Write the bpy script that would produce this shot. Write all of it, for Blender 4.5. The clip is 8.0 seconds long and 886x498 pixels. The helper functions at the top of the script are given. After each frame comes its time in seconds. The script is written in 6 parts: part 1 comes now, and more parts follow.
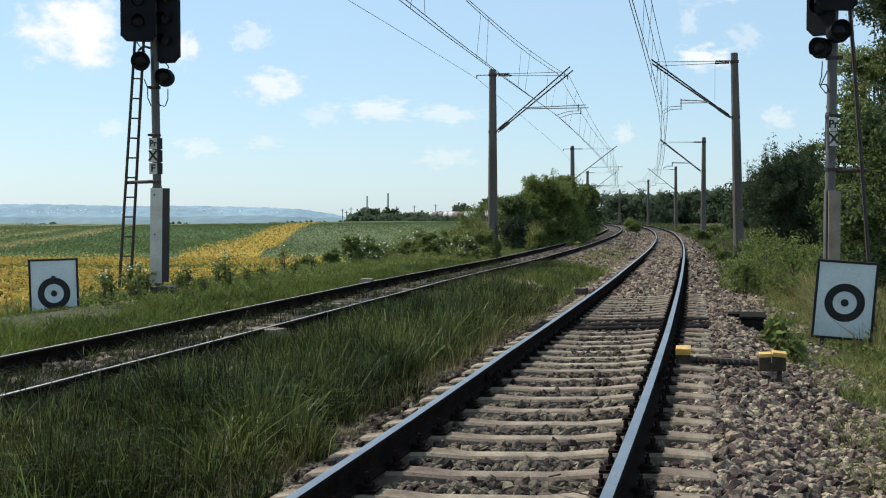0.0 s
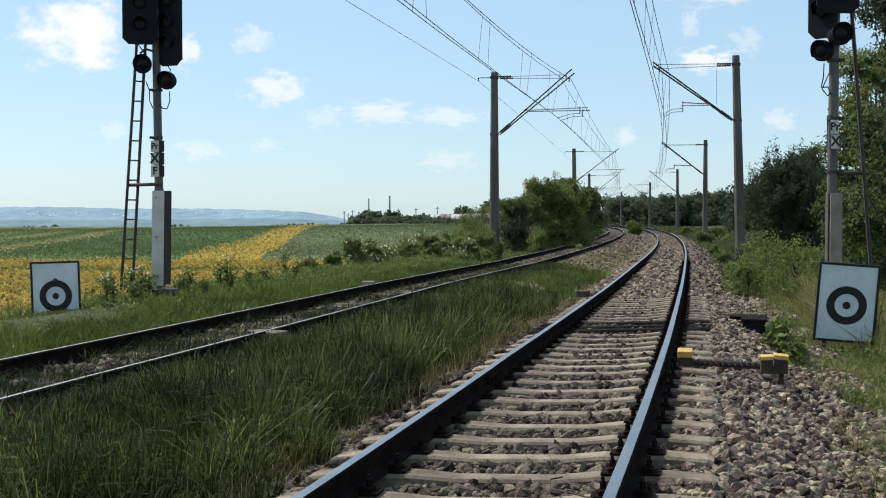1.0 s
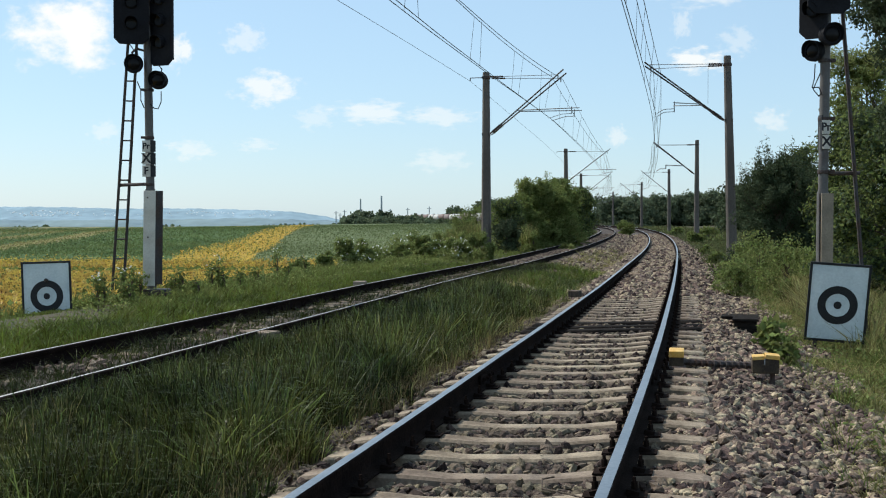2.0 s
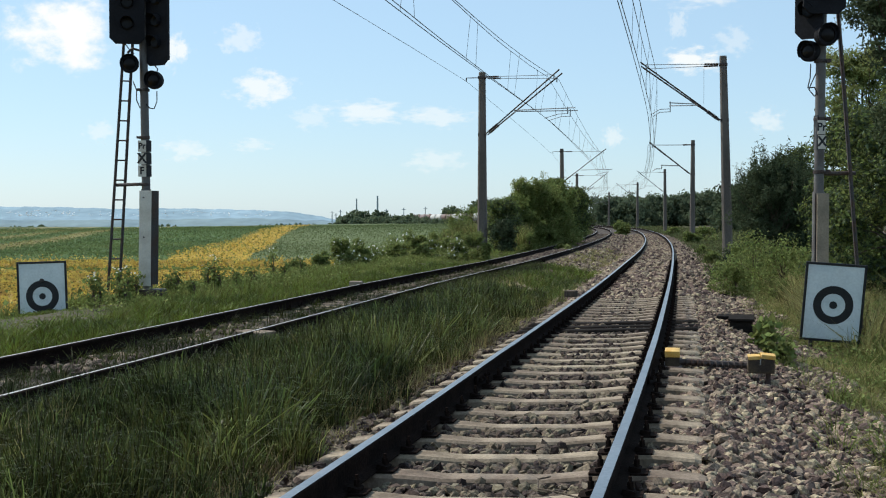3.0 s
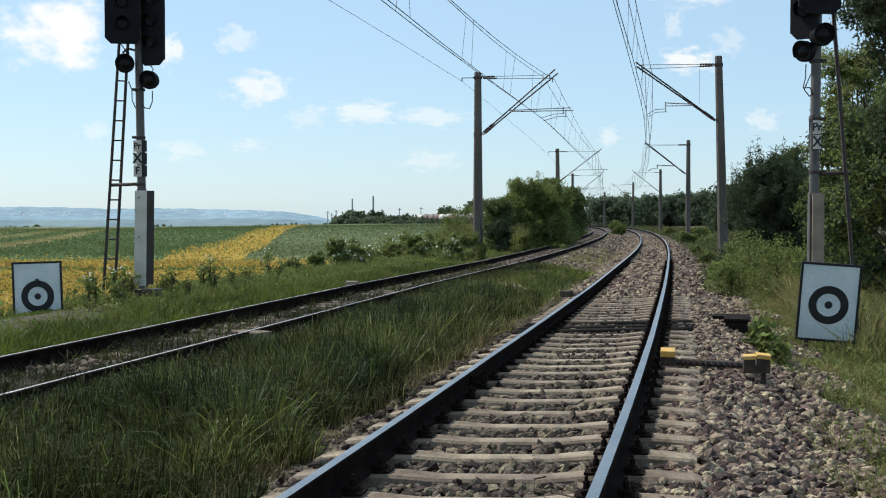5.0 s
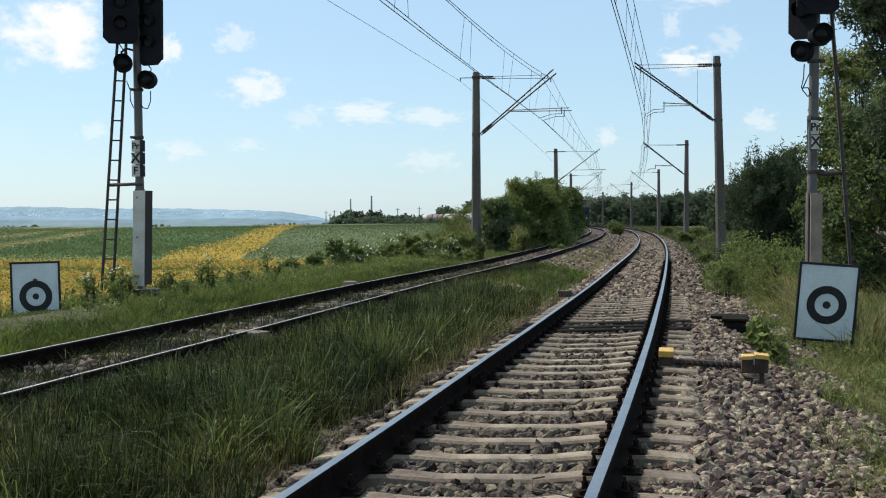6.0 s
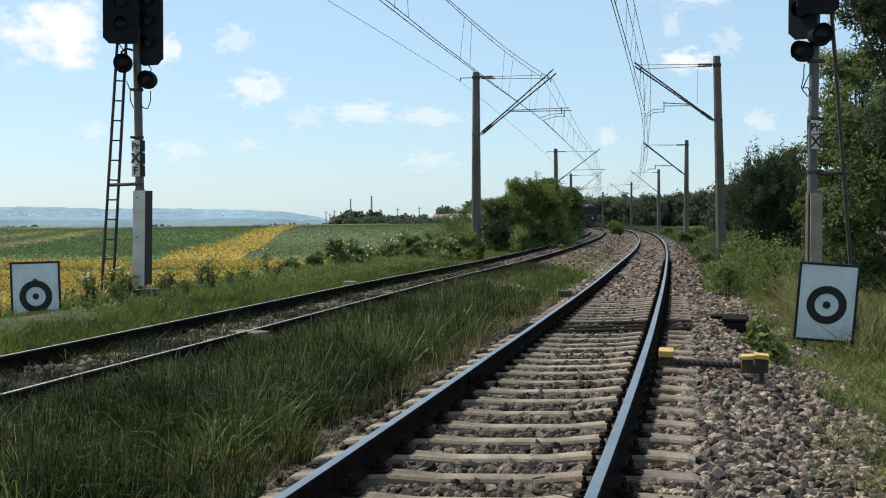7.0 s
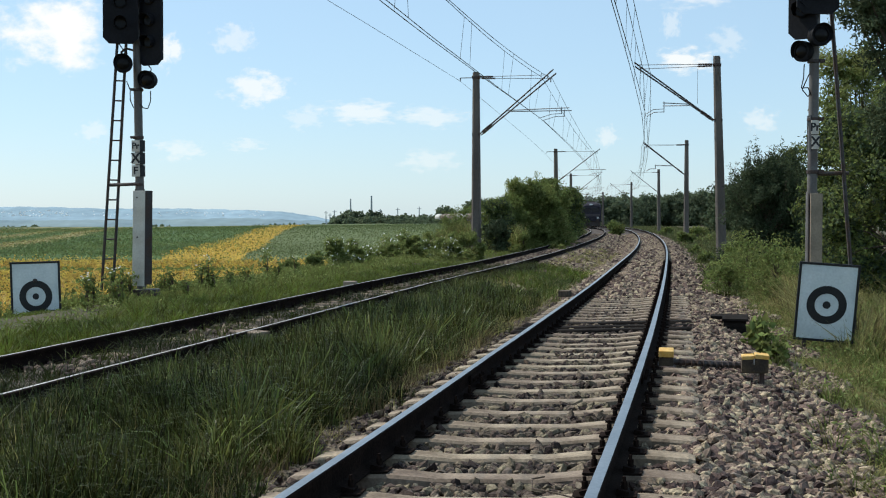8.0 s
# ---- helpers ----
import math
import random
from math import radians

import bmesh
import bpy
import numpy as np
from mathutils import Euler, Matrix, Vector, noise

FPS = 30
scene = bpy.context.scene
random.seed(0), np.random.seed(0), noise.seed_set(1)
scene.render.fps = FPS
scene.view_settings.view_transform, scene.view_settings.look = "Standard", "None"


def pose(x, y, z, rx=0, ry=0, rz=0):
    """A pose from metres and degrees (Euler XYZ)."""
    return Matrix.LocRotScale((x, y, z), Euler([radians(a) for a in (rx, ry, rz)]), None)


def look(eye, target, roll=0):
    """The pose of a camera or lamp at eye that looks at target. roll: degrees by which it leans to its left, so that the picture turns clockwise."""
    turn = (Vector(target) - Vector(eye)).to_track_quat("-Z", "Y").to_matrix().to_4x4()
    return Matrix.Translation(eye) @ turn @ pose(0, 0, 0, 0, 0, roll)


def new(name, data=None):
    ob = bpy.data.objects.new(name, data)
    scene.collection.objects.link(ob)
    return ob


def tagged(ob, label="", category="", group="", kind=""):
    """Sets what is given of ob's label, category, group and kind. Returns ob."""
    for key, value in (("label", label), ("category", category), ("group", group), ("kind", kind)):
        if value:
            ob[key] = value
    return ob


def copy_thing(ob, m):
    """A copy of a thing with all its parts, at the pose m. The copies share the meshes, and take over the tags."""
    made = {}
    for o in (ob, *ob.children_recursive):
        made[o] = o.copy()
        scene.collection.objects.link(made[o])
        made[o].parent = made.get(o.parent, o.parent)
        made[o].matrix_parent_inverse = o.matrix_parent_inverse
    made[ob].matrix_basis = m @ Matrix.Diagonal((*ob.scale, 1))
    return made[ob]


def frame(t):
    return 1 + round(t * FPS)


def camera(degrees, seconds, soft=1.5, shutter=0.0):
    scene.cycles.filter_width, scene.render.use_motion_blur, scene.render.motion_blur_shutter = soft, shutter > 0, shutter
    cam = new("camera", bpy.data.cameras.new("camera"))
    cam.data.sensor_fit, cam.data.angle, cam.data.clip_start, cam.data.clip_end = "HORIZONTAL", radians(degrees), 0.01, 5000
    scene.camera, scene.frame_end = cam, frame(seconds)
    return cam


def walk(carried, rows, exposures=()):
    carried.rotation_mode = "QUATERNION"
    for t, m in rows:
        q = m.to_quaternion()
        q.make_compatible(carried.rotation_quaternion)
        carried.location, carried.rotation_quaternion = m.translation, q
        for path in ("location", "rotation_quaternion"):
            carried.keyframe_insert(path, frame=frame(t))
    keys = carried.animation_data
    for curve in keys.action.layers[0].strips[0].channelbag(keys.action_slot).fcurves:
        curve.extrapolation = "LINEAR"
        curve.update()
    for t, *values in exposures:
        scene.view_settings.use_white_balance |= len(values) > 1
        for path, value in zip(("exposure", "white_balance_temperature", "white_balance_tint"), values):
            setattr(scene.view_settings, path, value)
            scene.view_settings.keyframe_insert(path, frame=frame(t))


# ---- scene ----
cam = camera(40.2, 8.0, soft=1.1)
EYE = (0.0, 0.0, 1.35)
FOCAL = 2143.0


def aim(dx, dy):
    """The camera turned so that the picture is shifted by small amounts to the right and down."""
    yaw = dx / FOCAL
    tilt = (60.3 - dy) / FOCAL
    way = Vector((-math.sin(yaw), math.cos(yaw), -math.tan(tilt)))
    return look(EYE, Vector(EYE) + way)


SWAY = [(0.0, 29.1, -4.6), (0.2, 33.0, -3.4), (0.5, 36.6, -1.5), (0.8, 34.2, -0.5), (1.0, 32.0, 0), (1.2, 28.0, 0), (1.5, 24.4, 0), (1.7, 21.2, 0),
        (2.25, 15.4, 0), (2.8, 11.4, 0), (3.0, 10.6, 0), (3.5, 7.6, 0), (4.0, 5.2, 0), (4.5, 4.6, 0), (5.2, 2.2, 0), (5.8, 0.3, 0), (6.0, 0, 0), (8.0, 0, 0)]
walk(cam, [(t, aim(dx, dy)) for t, dx, dy in SWAY], exposures=[(0.0, 0.05, 6400, 8), (8.0, 0.05, 6400, 8)])

# ---- light ----
SUN_TO = Vector((-0.80, 0.48, 1.06)).normalized()
world = bpy.data.worlds.new("sky")
scene.world = world
world.use_nodes = True
wn = world.node_tree.nodes
sky = wn.new("ShaderNodeTexSky")
sky.sky_type = "NISHITA"
sky.sun_disc = False
sky.sun_elevation = math.asin(SUN_TO.z)
sky.sun_rotation = math.atan2(SUN_TO.x, SUN_TO.y)
sky.altitude = 100
sky.air_density = 1.0
sky.dust_density = 0.4
sky.ozone_density = 5.0
wn["Background"].inputs["Strength"].default_value = 0.125
haze = wn.new("ShaderNodeMix")
haze.data_type = "RGBA"
haze.inputs[0].default_value = 0.5
haze.inputs[7].default_value = (4.95, 6.7, 8.0, 1)
world.node_tree.links.new(sky.outputs[0], haze.inputs[6])
world.node_tree.links.new(haze.outputs[2], wn["Background"].inputs["Color"])
sun = new("sun", bpy.data.lights.new("sun", "SUN"))
sun.data.energy = 5.0
sun.data.angle = radians(0.5)
sun.data.color = (1.0, 0.95, 0.87)
sun.matrix_world = look((0, 0, 60), Vector((0, 0, 60)) - SUN_TO)


# ---- materials ----
def shade(name, base, rough=0.8, metal=0.0, vary=0.25, scale=6.0, fine=60.0, bump=0.25, other=None, spec=0.3, island=0.0, objvary=0.0, through_light=0.0, stretch=(1, 1, 1)):
    """A surface with two scales of colour variation and a fine relief."""
    m = bpy.data.materials.new(name)
    m.use_nodes = True
    nt = m.node_tree
    n, l = nt.nodes, nt.links
    b = n["Principled BSDF"]
    b.inputs["Roughness"].default_value = rough
    b.inputs["Metallic"].default_value = metal
    b.inputs["Specular IOR Level"].default_value = spec
    co = n.new("ShaderNodeTexCoord")
    mp = n.new("ShaderNodeMapping")
    mp.inputs["Scale"].default_value = stretch
    l.new(co.outputs["Object"], mp.inputs["Vector"])
    big = n.new("ShaderNodeTexNoise")
    big.inputs["Scale"].default_value = scale
    big.inputs["Detail"].default_value = 5
    small = n.new("ShaderNodeTexNoise")
    small.inputs["Scale"].default_value = fine
    small.inputs["Detail"].default_value = 4
    for t in (big, small):
        l.new(mp.outputs[0], t.inputs["Vector"])
    ramp = n.new("ShaderNodeValToRGB")
    o = other or tuple(c * (1 - vary) for c in base)
    ramp.color_ramp.elements[0].position, ramp.color_ramp.elements[0].color = 0.36, (*o, 1)
    ramp.color_ramp.elements[1].position, ramp.color_ramp.elements[1].color = 0.62, (*base, 1)
    l.new(big.outputs["Fac"], ramp.inputs["Fac"])
    hsv = n.new("ShaderNodeHueSaturation")
    l.new(ramp.outputs[0], hsv.inputs["Color"])
    val = n.new("ShaderNodeMapRange")
    val.inputs["From Min"].default_value, val.inputs["From Max"].default_value = 0.3, 0.7
    val.inputs["To Min"].default_value, val.inputs["To Max"].default_value = 1 - vary, 1 + vary
    l.new(small.outputs["Fac"], val.inputs["Value"])
    last = val.outputs[0]
    for amount, node, sock in ((island, "ShaderNodeNewGeometry", "Random Per Island"), (objvary, "ShaderNodeObjectInfo", "Random")):
        if amount:
            g = n.new(node)
            r = n.new("ShaderNodeMapRange")
            r.inputs["To Min"].default_value, r.inputs["To Max"].default_value = 1 - amount, 1 + amount
            l.new(g.outputs[sock], r.inputs["Value"])
            k = n.new("ShaderNodeMath")
            k.operation = "MULTIPLY"
            l.new(last, k.inputs[0]), l.new(r.outputs[0], k.inputs[1])
            last = k.outputs[0]
            h = n.new("ShaderNodeMapRange")
            h.inputs["To Min"].default_value, h.inputs["To Max"].default_value = 0.5 - amount * 0.05, 0.5 + amount * 0.05
            l.new(g.outputs[sock], h.inputs["Value"]), l.new(h.outputs[0], hsv.inputs["Hue"])
    l.new(last, hsv.inputs["Value"])
    l.new(hsv.outputs[0], b.inputs["Base Color"])
    if bump:
        bp = n.new("ShaderNodeBump")
        bp.inputs["Strength"].default_value = bump
        bp.inputs["Distance"].default_value = 0.02
        l.new(small.outputs["Fac"], bp.inputs["Height"]), l.new(bp.outputs[0], b.inputs["Normal"])
    if through_light:
        tr = n.new("ShaderNodeBsdfTranslucent")
        mx = n.new("ShaderNodeMixShader")
        mx.inputs[0].default_value = through_light
        l.new(hsv.outputs[0], tr.inputs["Color"])
        l.new(b.outputs[0], mx.inputs[1]), l.new(tr.outputs[0], mx.inputs[2]), l.new(mx.outputs[0], n["Material Output"].inputs["Surface"])
    return m


M_SOIL = shade("grassy_soil", (0.045, 0.045, 0.02), 0.95, vary=0.3, scale=0.8, fine=14, other=(0.065, 0.052, 0.03))
M_BALLAST = shade("ballast_bed", (0.085, 0.065, 0.052), 0.95, vary=0.45, scale=9, fine=38, bump=0.9, other=(0.03, 0.024, 0.02))
M_STONE = shade("ballast_stone", (0.225, 0.16, 0.12), 0.9, vary=0.5, scale=14, fine=60, bump=0.5, island=0.85)
M_STONE_ONE = shade("ballast_stone_single", (0.15, 0.114, 0.09), 0.9, vary=0.3, scale=9, fine=60, objvary=0.75)
M_STONE_TRACK = shade("oily_ballast_stone", (0.115, 0.083, 0.061), 0.9, vary=0.5, bump=0.5, scale=9, fine=60, island=0.8)
M_STONE_DARK = shade("dirty_ballast_stone", (0.16, 0.115, 0.09), 0.9, vary=0.3, scale=9, fine=60, island=0.7)
M_CONCRETE = shade("sleeper_concrete", (0.27, 0.215, 0.155), 0.9, vary=0.3, scale=4, fine=45, other=(0.13, 0.097, 0.068), objvary=0.2)
M_TARRED = shade("tarred_timber", (0.022, 0.019, 0.017), 0.95, vary=0.4, scale=6, fine=50, stretch=(0.2, 1, 1), spec=0.03)
M_RAIL_TOP = shade("polished_rail", (0.39, 0.37, 0.36), 0.33, metal=1.0, vary=0.15, scale=3, fine=40, bump=0.03, other=(0.30, 0.29, 0.29), spec=0.5)
M_RAIL_OLD = shade("worn_rail_strip", (0.52, 0.49, 0.46), 0.5, metal=1.0, vary=0.2, scale=3, fine=40, bump=0.03, other=(0.40, 0.36, 0.33), spec=0.5)
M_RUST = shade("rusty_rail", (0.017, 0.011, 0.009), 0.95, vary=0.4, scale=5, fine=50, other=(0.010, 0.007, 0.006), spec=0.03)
M_MAST = shade("mast_concrete", (0.14, 0.12, 0.105), 0.9, vary=0.2, scale=1.5, fine=40, other=(0.10, 0.085, 0.073), stretch=(1, 1, 0.25))
M_GALV = shade("weathered_steel", (0.30, 0.30, 0.30), 0.55, metal=0.5, vary=0.2, scale=4, fine=50)
M_DARKSTEEL = shade("dark_painted_steel", (0.05, 0.045, 0.045), 0.6, vary=0.35, scale=5, fine=50, other=(0.06, 0.035, 0.025))
M_WIRE = shade("catenary_wire", (0.10, 0.10, 0.095), 0.5, metal=0.6, vary=0.1, scale=3, fine=20, bump=0)
M_INSULATOR = shade("brown_insulator", (0.06, 0.035, 0.025), 0.25, vary=0.2, scale=5, fine=30, bump=0.05, spec=0.6)
M_BLACK = shade("black_signal_paint", (0.012, 0.012, 0.015), 0.7, vary=0.3, scale=3, fine=30, bump=0.06, spec=0.15)
M_GREY = shade("grey_signal_paint", (0.58, 0.55, 0.49), 0.6, vary=0.12, scale=3, fine=50, bump=0.08, other=(0.46, 0.42, 0.36))
M_TAN = shade("weathered_tan_cover", (0.27, 0.215, 0.155), 0.7, vary=0.15, scale=3, fine=40, bump=0.1, other=(0.19, 0.15, 0.11))
# Far chimneys and poles: pale blue-grey with distance haze painted in.
M_CHIMNEY = shade("far_chimney_hazed", (0.34, 0.37, 0.39), 0.9, vary=0.1, scale=0.3, fine=3, bump=0)
M_MASTPAINT = shade("grey_mast_paint", (0.125, 0.12, 0.115), 0.5, vary=0.15, scale=3, fine=50, bump=0.08, other=(0.085, 0.072, 0.065))
M_WHITE = shade("white_board_paint", (0.66, 0.70, 0.69), 0.55, vary=0.07, scale=2.5, fine=30, bump=0.05, other=(0.55, 0.60, 0.60))
M_BLACKPAINT = shade("black_board_paint", (0.02, 0.02, 0.022), 0.5, vary=0.2, scale=4, fine=40, bump=0.04)
M_LENS = shade("signal_lens", (0.010, 0.009, 0.009), 0.22, vary=0.1, scale=3, fine=20, bump=0, spec=0.12)
M_YELLOW = shade("yellow_paint", (0.58, 0.385, 0.13), 0.65, vary=0.12, scale=8, fine=60, bump=0.1, other=(0.5, 0.27, 0.05))
# Sides turned from the sun: yellow paint with their shade in the colour.
M_YELLOWSIDE = shade("shaded_yellow_paint", (0.075, 0.052, 0.03), 0.8, vary=0.3, scale=8, fine=60, bump=0.1, other=(0.035, 0.025, 0.018))
M_BARK = shade("bark", (0.10, 0.075, 0.055), 0.95, vary=0.35, scale=6, fine=40, bump=0.7, stretch=(1, 1, 0.3))
M_GRASS = shade("grass_blade", (0.115, 0.140, 0.024), 0.55, vary=0.2, scale=0.5, fine=3, bump=0, other=(0.05, 0.068, 0.014), island=0.65, through_light=0.35, spec=0.15)
# Grass with sunlight put into the colour: a brighter copy of the blade.
M_GRASS_SUN = shade("sun_brightened_grass_blade", (0.145, 0.165, 0.05), 0.7, vary=0.2, scale=0.5, fine=3, bump=0, other=(0.09, 0.115, 0.028), island=0.45, through_light=0.5, spec=0.08)
# Lighter copy for the tufts painted as lit between the tracks.
M_GRASS_MID = shade("lit_green_grass_blade", (0.14, 0.152, 0.042), 0.5, vary=0.25, scale=0.5, fine=3, bump=0, other=(0.06, 0.08, 0.022), island=0.65, through_light=0.4, spec=0.3)
# Darkened copy: deep shade among the tufts is put into this green.
M_GRASS_SHADED = shade("shaded_lush_grass_blade", (0.056, 0.062, 0.015), 0.6, vary=0.2, scale=0.5, fine=3, bump=0, other=(0.018, 0.025, 0.008), island=0.7, through_light=0.3, spec=0.15)
M_THATCH = shade("brown_dead_grass", (0.15, 0.115, 0.065), 0.8, vary=0.25, scale=0.8, fine=4, bump=0, other=(0.09, 0.075, 0.04), island=0.5, through_light=0.2, spec=0.05)
M_DRY = shade("dry_grass_blade", (0.27, 0.23, 0.10), 0.7, vary=0.2, scale=0.5, fine=3, bump=0, other=(0.17, 0.17, 0.065), island=0.5, through_light=0.4, spec=0.08)
M_LEAF_DARK = shade("dark_leaf", (0.07, 0.09, 0.046), 0.75, vary=0.2, scale=0.6, fine=4, bump=0, other=(0.048, 0.064, 0.035), island=0.4, through_light=0.28, spec=0.08)
M_LEAF = shade("green_leaf", (0.165, 0.20, 0.066), 0.75, vary=0.2, scale=0.6, fine=4, bump=0, other=(0.105, 0.13, 0.038), island=0.35, through_light=0.5, spec=0.08)
M_LEAF_LIGHT = shade("light_leaf", (0.25, 0.265, 0.10), 0.75, vary=0.2, scale=0.6, fine=4, bump=0, other=(0.12, 0.16, 0.045), island=0.4, through_light=0.5, spec=0.08)
# Distant foliage, its green lightened and greyed to stand in for haze.
M_LEAF_FAR = shade("hazed_far_leaf", (0.125, 0.155, 0.09), 0.8, vary=0.2, scale=0.15, fine=1.5, bump=0, other=(0.10, 0.128, 0.08), island=0.25, through_light=0.5, spec=0.08)
M_GRASS_DULL = shade("dull_verge_grass_blade", (0.115, 0.12, 0.05), 0.7, vary=0.2, scale=0.5, fine=3, bump=0, other=(0.07, 0.085, 0.032), island=0.5, through_light=0.35, spec=0.08)
M_CROP_PALE = shade("pale_crop_leaf", (0.125, 0.15, 0.07), 0.8, vary=0.12, scale=0.1, fine=2, bump=0, other=(0.105, 0.135, 0.06), island=0.15, through_light=0.5, spec=0.03)
M_CROP = shade("green_crop_leaf", (0.125, 0.158, 0.058), 0.75, vary=0.2, scale=0.1, fine=2, bump=0, other=(0.08, 0.12, 0.048), island=0.3, through_light=0.5, spec=0.08)
M_PETAL = shade("sunflower_petal", (0.62, 0.42, 0.085), 0.7, vary=0.15, scale=0.4, fine=4, bump=0, island=0.25, through_light=0.35)
M_SEED = shade("sunflower_seed_disc", (0.14, 0.08, 0.02), 0.9, vary=0.3, scale=2, fine=20, bump=0, island=0.3)
M_FLOWER = shade("white_umbel", (0.75, 0.76, 0.68), 0.8, vary=0.1, scale=4, fine=30, bump=0)


# ---- mesh helpers ----
def part(name, bm, material, parent=None, label=""):
    me = bpy.data.meshes.new(name)
    bm.to_mesh(me)
    bm.free()
    me.materials.append(material)
    ob = new(name, me)
    if parent:
        ob.parent = parent
    return tagged(ob, label) if label else ob


def bulk(name, verts, faces, material, parent=None, smooth=False):
    """One mesh from arrays of places and of equal-sided faces."""
    me = bpy.data.meshes.new(name)
    verts, faces = np.asarray(verts, dtype=np.float32), np.asarray(faces, dtype=np.int32)
    k = faces.shape[1]
    me.vertices.add(len(verts))
    me.vertices.foreach_set("co", verts.ravel())
    me.loops.add(faces.size)
    me.loops.foreach_set("vertex_index", faces.ravel())
    me.polygons.add(len(faces))
    me.polygons.foreach_set("loop_start", np.arange(0, faces.size, k, dtype=np.int32))
    me.polygons.foreach_set("use_smooth", np.full(len(faces), smooth))
    me.update(calc_edges=True)
    me.materials.append(material)
    ob = new(name, me)
    if parent:
        ob.parent = parent
    return ob


def empty(name, m, label, category, group="", kind=""):
    ob = new(name)
    ob.empty_display_size = 0.1
    ob.matrix_basis = m
    return tagged(ob, label, category, group, kind)


def box(bm, size, at=(0, 0, 0), turn=(0, 0, 0), bevel=0.0):
    g = bmesh.ops.create_cube(bm, size=1, matrix=pose(*at, *turn) @ Matrix.Diagonal((*size, 1)))
    if bevel:
        edges = list({e for v in g["verts"] for e in v.link_edges})
        bmesh.ops.bevel(bm, geom=edges, offset=bevel, segments=2, affect="EDGES", profile=0.6)
    return bm


def rod(bm, a, b, r, r2=None, seg=10, caps=True):
    a, b = Vector(a), Vector(b)
    d = b - a
    m = Matrix.Translation((a + b) / 2) @ d.to_track_quat("Z", "Y").to_matrix().to_4x4()
    bmesh.ops.create_cone(bm, cap_ends=caps, segments=seg, radius1=r, radius2=r if r2 is None else r2, depth=d.length, matrix=m)
    return bm


def polyrod(bm, pts, r, seg=8):
    for a, b in zip(pts, pts[1:]):
        rod(bm, a, b, r, seg=seg)
    return bm


def lathe(bm, profile, seg=16, m=Matrix()):
    """Turns (radius, height) pairs about the z axis."""
    rings = []
    for r, z in profile:
        rings.append([bm.verts.new(m @ Vector((r * math.cos(i * math.tau / seg), r * math.sin(i * math.tau / seg), z))) for i in range(seg)])
    for p, q in zip(rings, rings[1:]):
        for i in range(seg):
            bm.faces.new((p[i], p[(i + 1) % seg], q[(i + 1) % seg], q[i]))
    bm.faces.new(rings[0][::-1]), bm.faces.new(rings[-1])
    return bm


def smooth(ob, angle=40):
    for p in ob.data.polygons:
        p.use_smooth = True
    ob.data.set_sharp_from_angle(angle=radians(angle))
    return ob


# ---- the line of the railway ----
S = np.arange(-60.0, 1000.0, 1.0)
HEAD = np.radians(np.interp(S, [-60, 0, 8, 15, 30, 45, 60, 75, 90, 105, 120, 135, 150, 165, 200, 250, 620, 1000],
                            [12.9, 12.85, 11.9, 11.1, 10.8, 10.55, 10.15, 9.6, 9.1, 8.6, 8.0, 7.3, 6.5, 5.7, 3.7, 1.0, -12.5, -24]))
_i0 = 60
CX = np.concatenate([[0], np.cumsum(np.sin((HEAD[1:] + HEAD[:-1]) / 2))])
CY = np.concatenate([[0], np.cumsum(np.cos((HEAD[1:] + HEAD[:-1]) / 2))])
CX += -1.33 - CX[_i0]
CY -= CY[_i0]
CZ = np.interp(S, [-60, 12, 25, 40, 60, 85, 120, 170, 200, 250, 550, 1000], [0, 0, -0.10, -0.16, -0.28, -0.37, -0.43, -0.52, -0.62, -0.8, -2.4, -3.6])
APART = np.interp(S, [-60, 0, 30, 60, 90, 120, 150, 1000], [4.8, 4.8, 4.86, 4.6, 4.45, 4.5, 4.6, 4.6])
LZ = np.interp(S, [-60, 10, 25, 40, 60, 85, 120, 170, 200, 250, 550, 1000], [-0.05, -0.05, -0.09, -0.20, -0.24, -0.28, -0.35, -0.52, -0.62, -0.8, -2.4, -3.6])
CANT = 0.038


def on_right(s, u=0.0, dz=0.0):
    h = np.interp(s, S, HEAD)
    return Vector((np.interp(s, S, CX) + u * math.cos(h), np.interp(s, S, CY) - u * math.sin(h), np.interp(s, S, CZ) + u * CANT + dz))


def on_left(s, u=0.0, dz=0.0):
    h = np.interp(s, S, HEAD)
    u2 = u - np.interp(s, S, APART)
    return Vector((np.interp(s, S, CX) + u2 * math.cos(h), np.interp(s, S, CY) - u2 * math.sin(h), np.interp(s, S, LZ) + u * 0.011 + dz))


def heading(s):
    return float(np.interp(s, S, HEAD))


def s_of_y(y):
    return np.interp(y, CY, S)


def side(x, y):
    """How far right of the right-hand track's middle a place lies."""
    s = s_of_y(y)
    return (x - np.interp(s, S, CX)) * np.cos(np.interp(s, S, HEAD)), s


def blend(a, b, x):
    t = np.clip((x - a) / (b - a), 0, 1)
    return t * t * (3 - 2 * t)


def wave(x, y):
    return (np.sin(x * 1.3 + 0.7 * y) * np.cos(0.9 * y - 0.4 * x) + 0.6 * np.sin(2.9 * x + 1.1) * np.sin(2.3 * y + 0.5 * x)) * 0.5


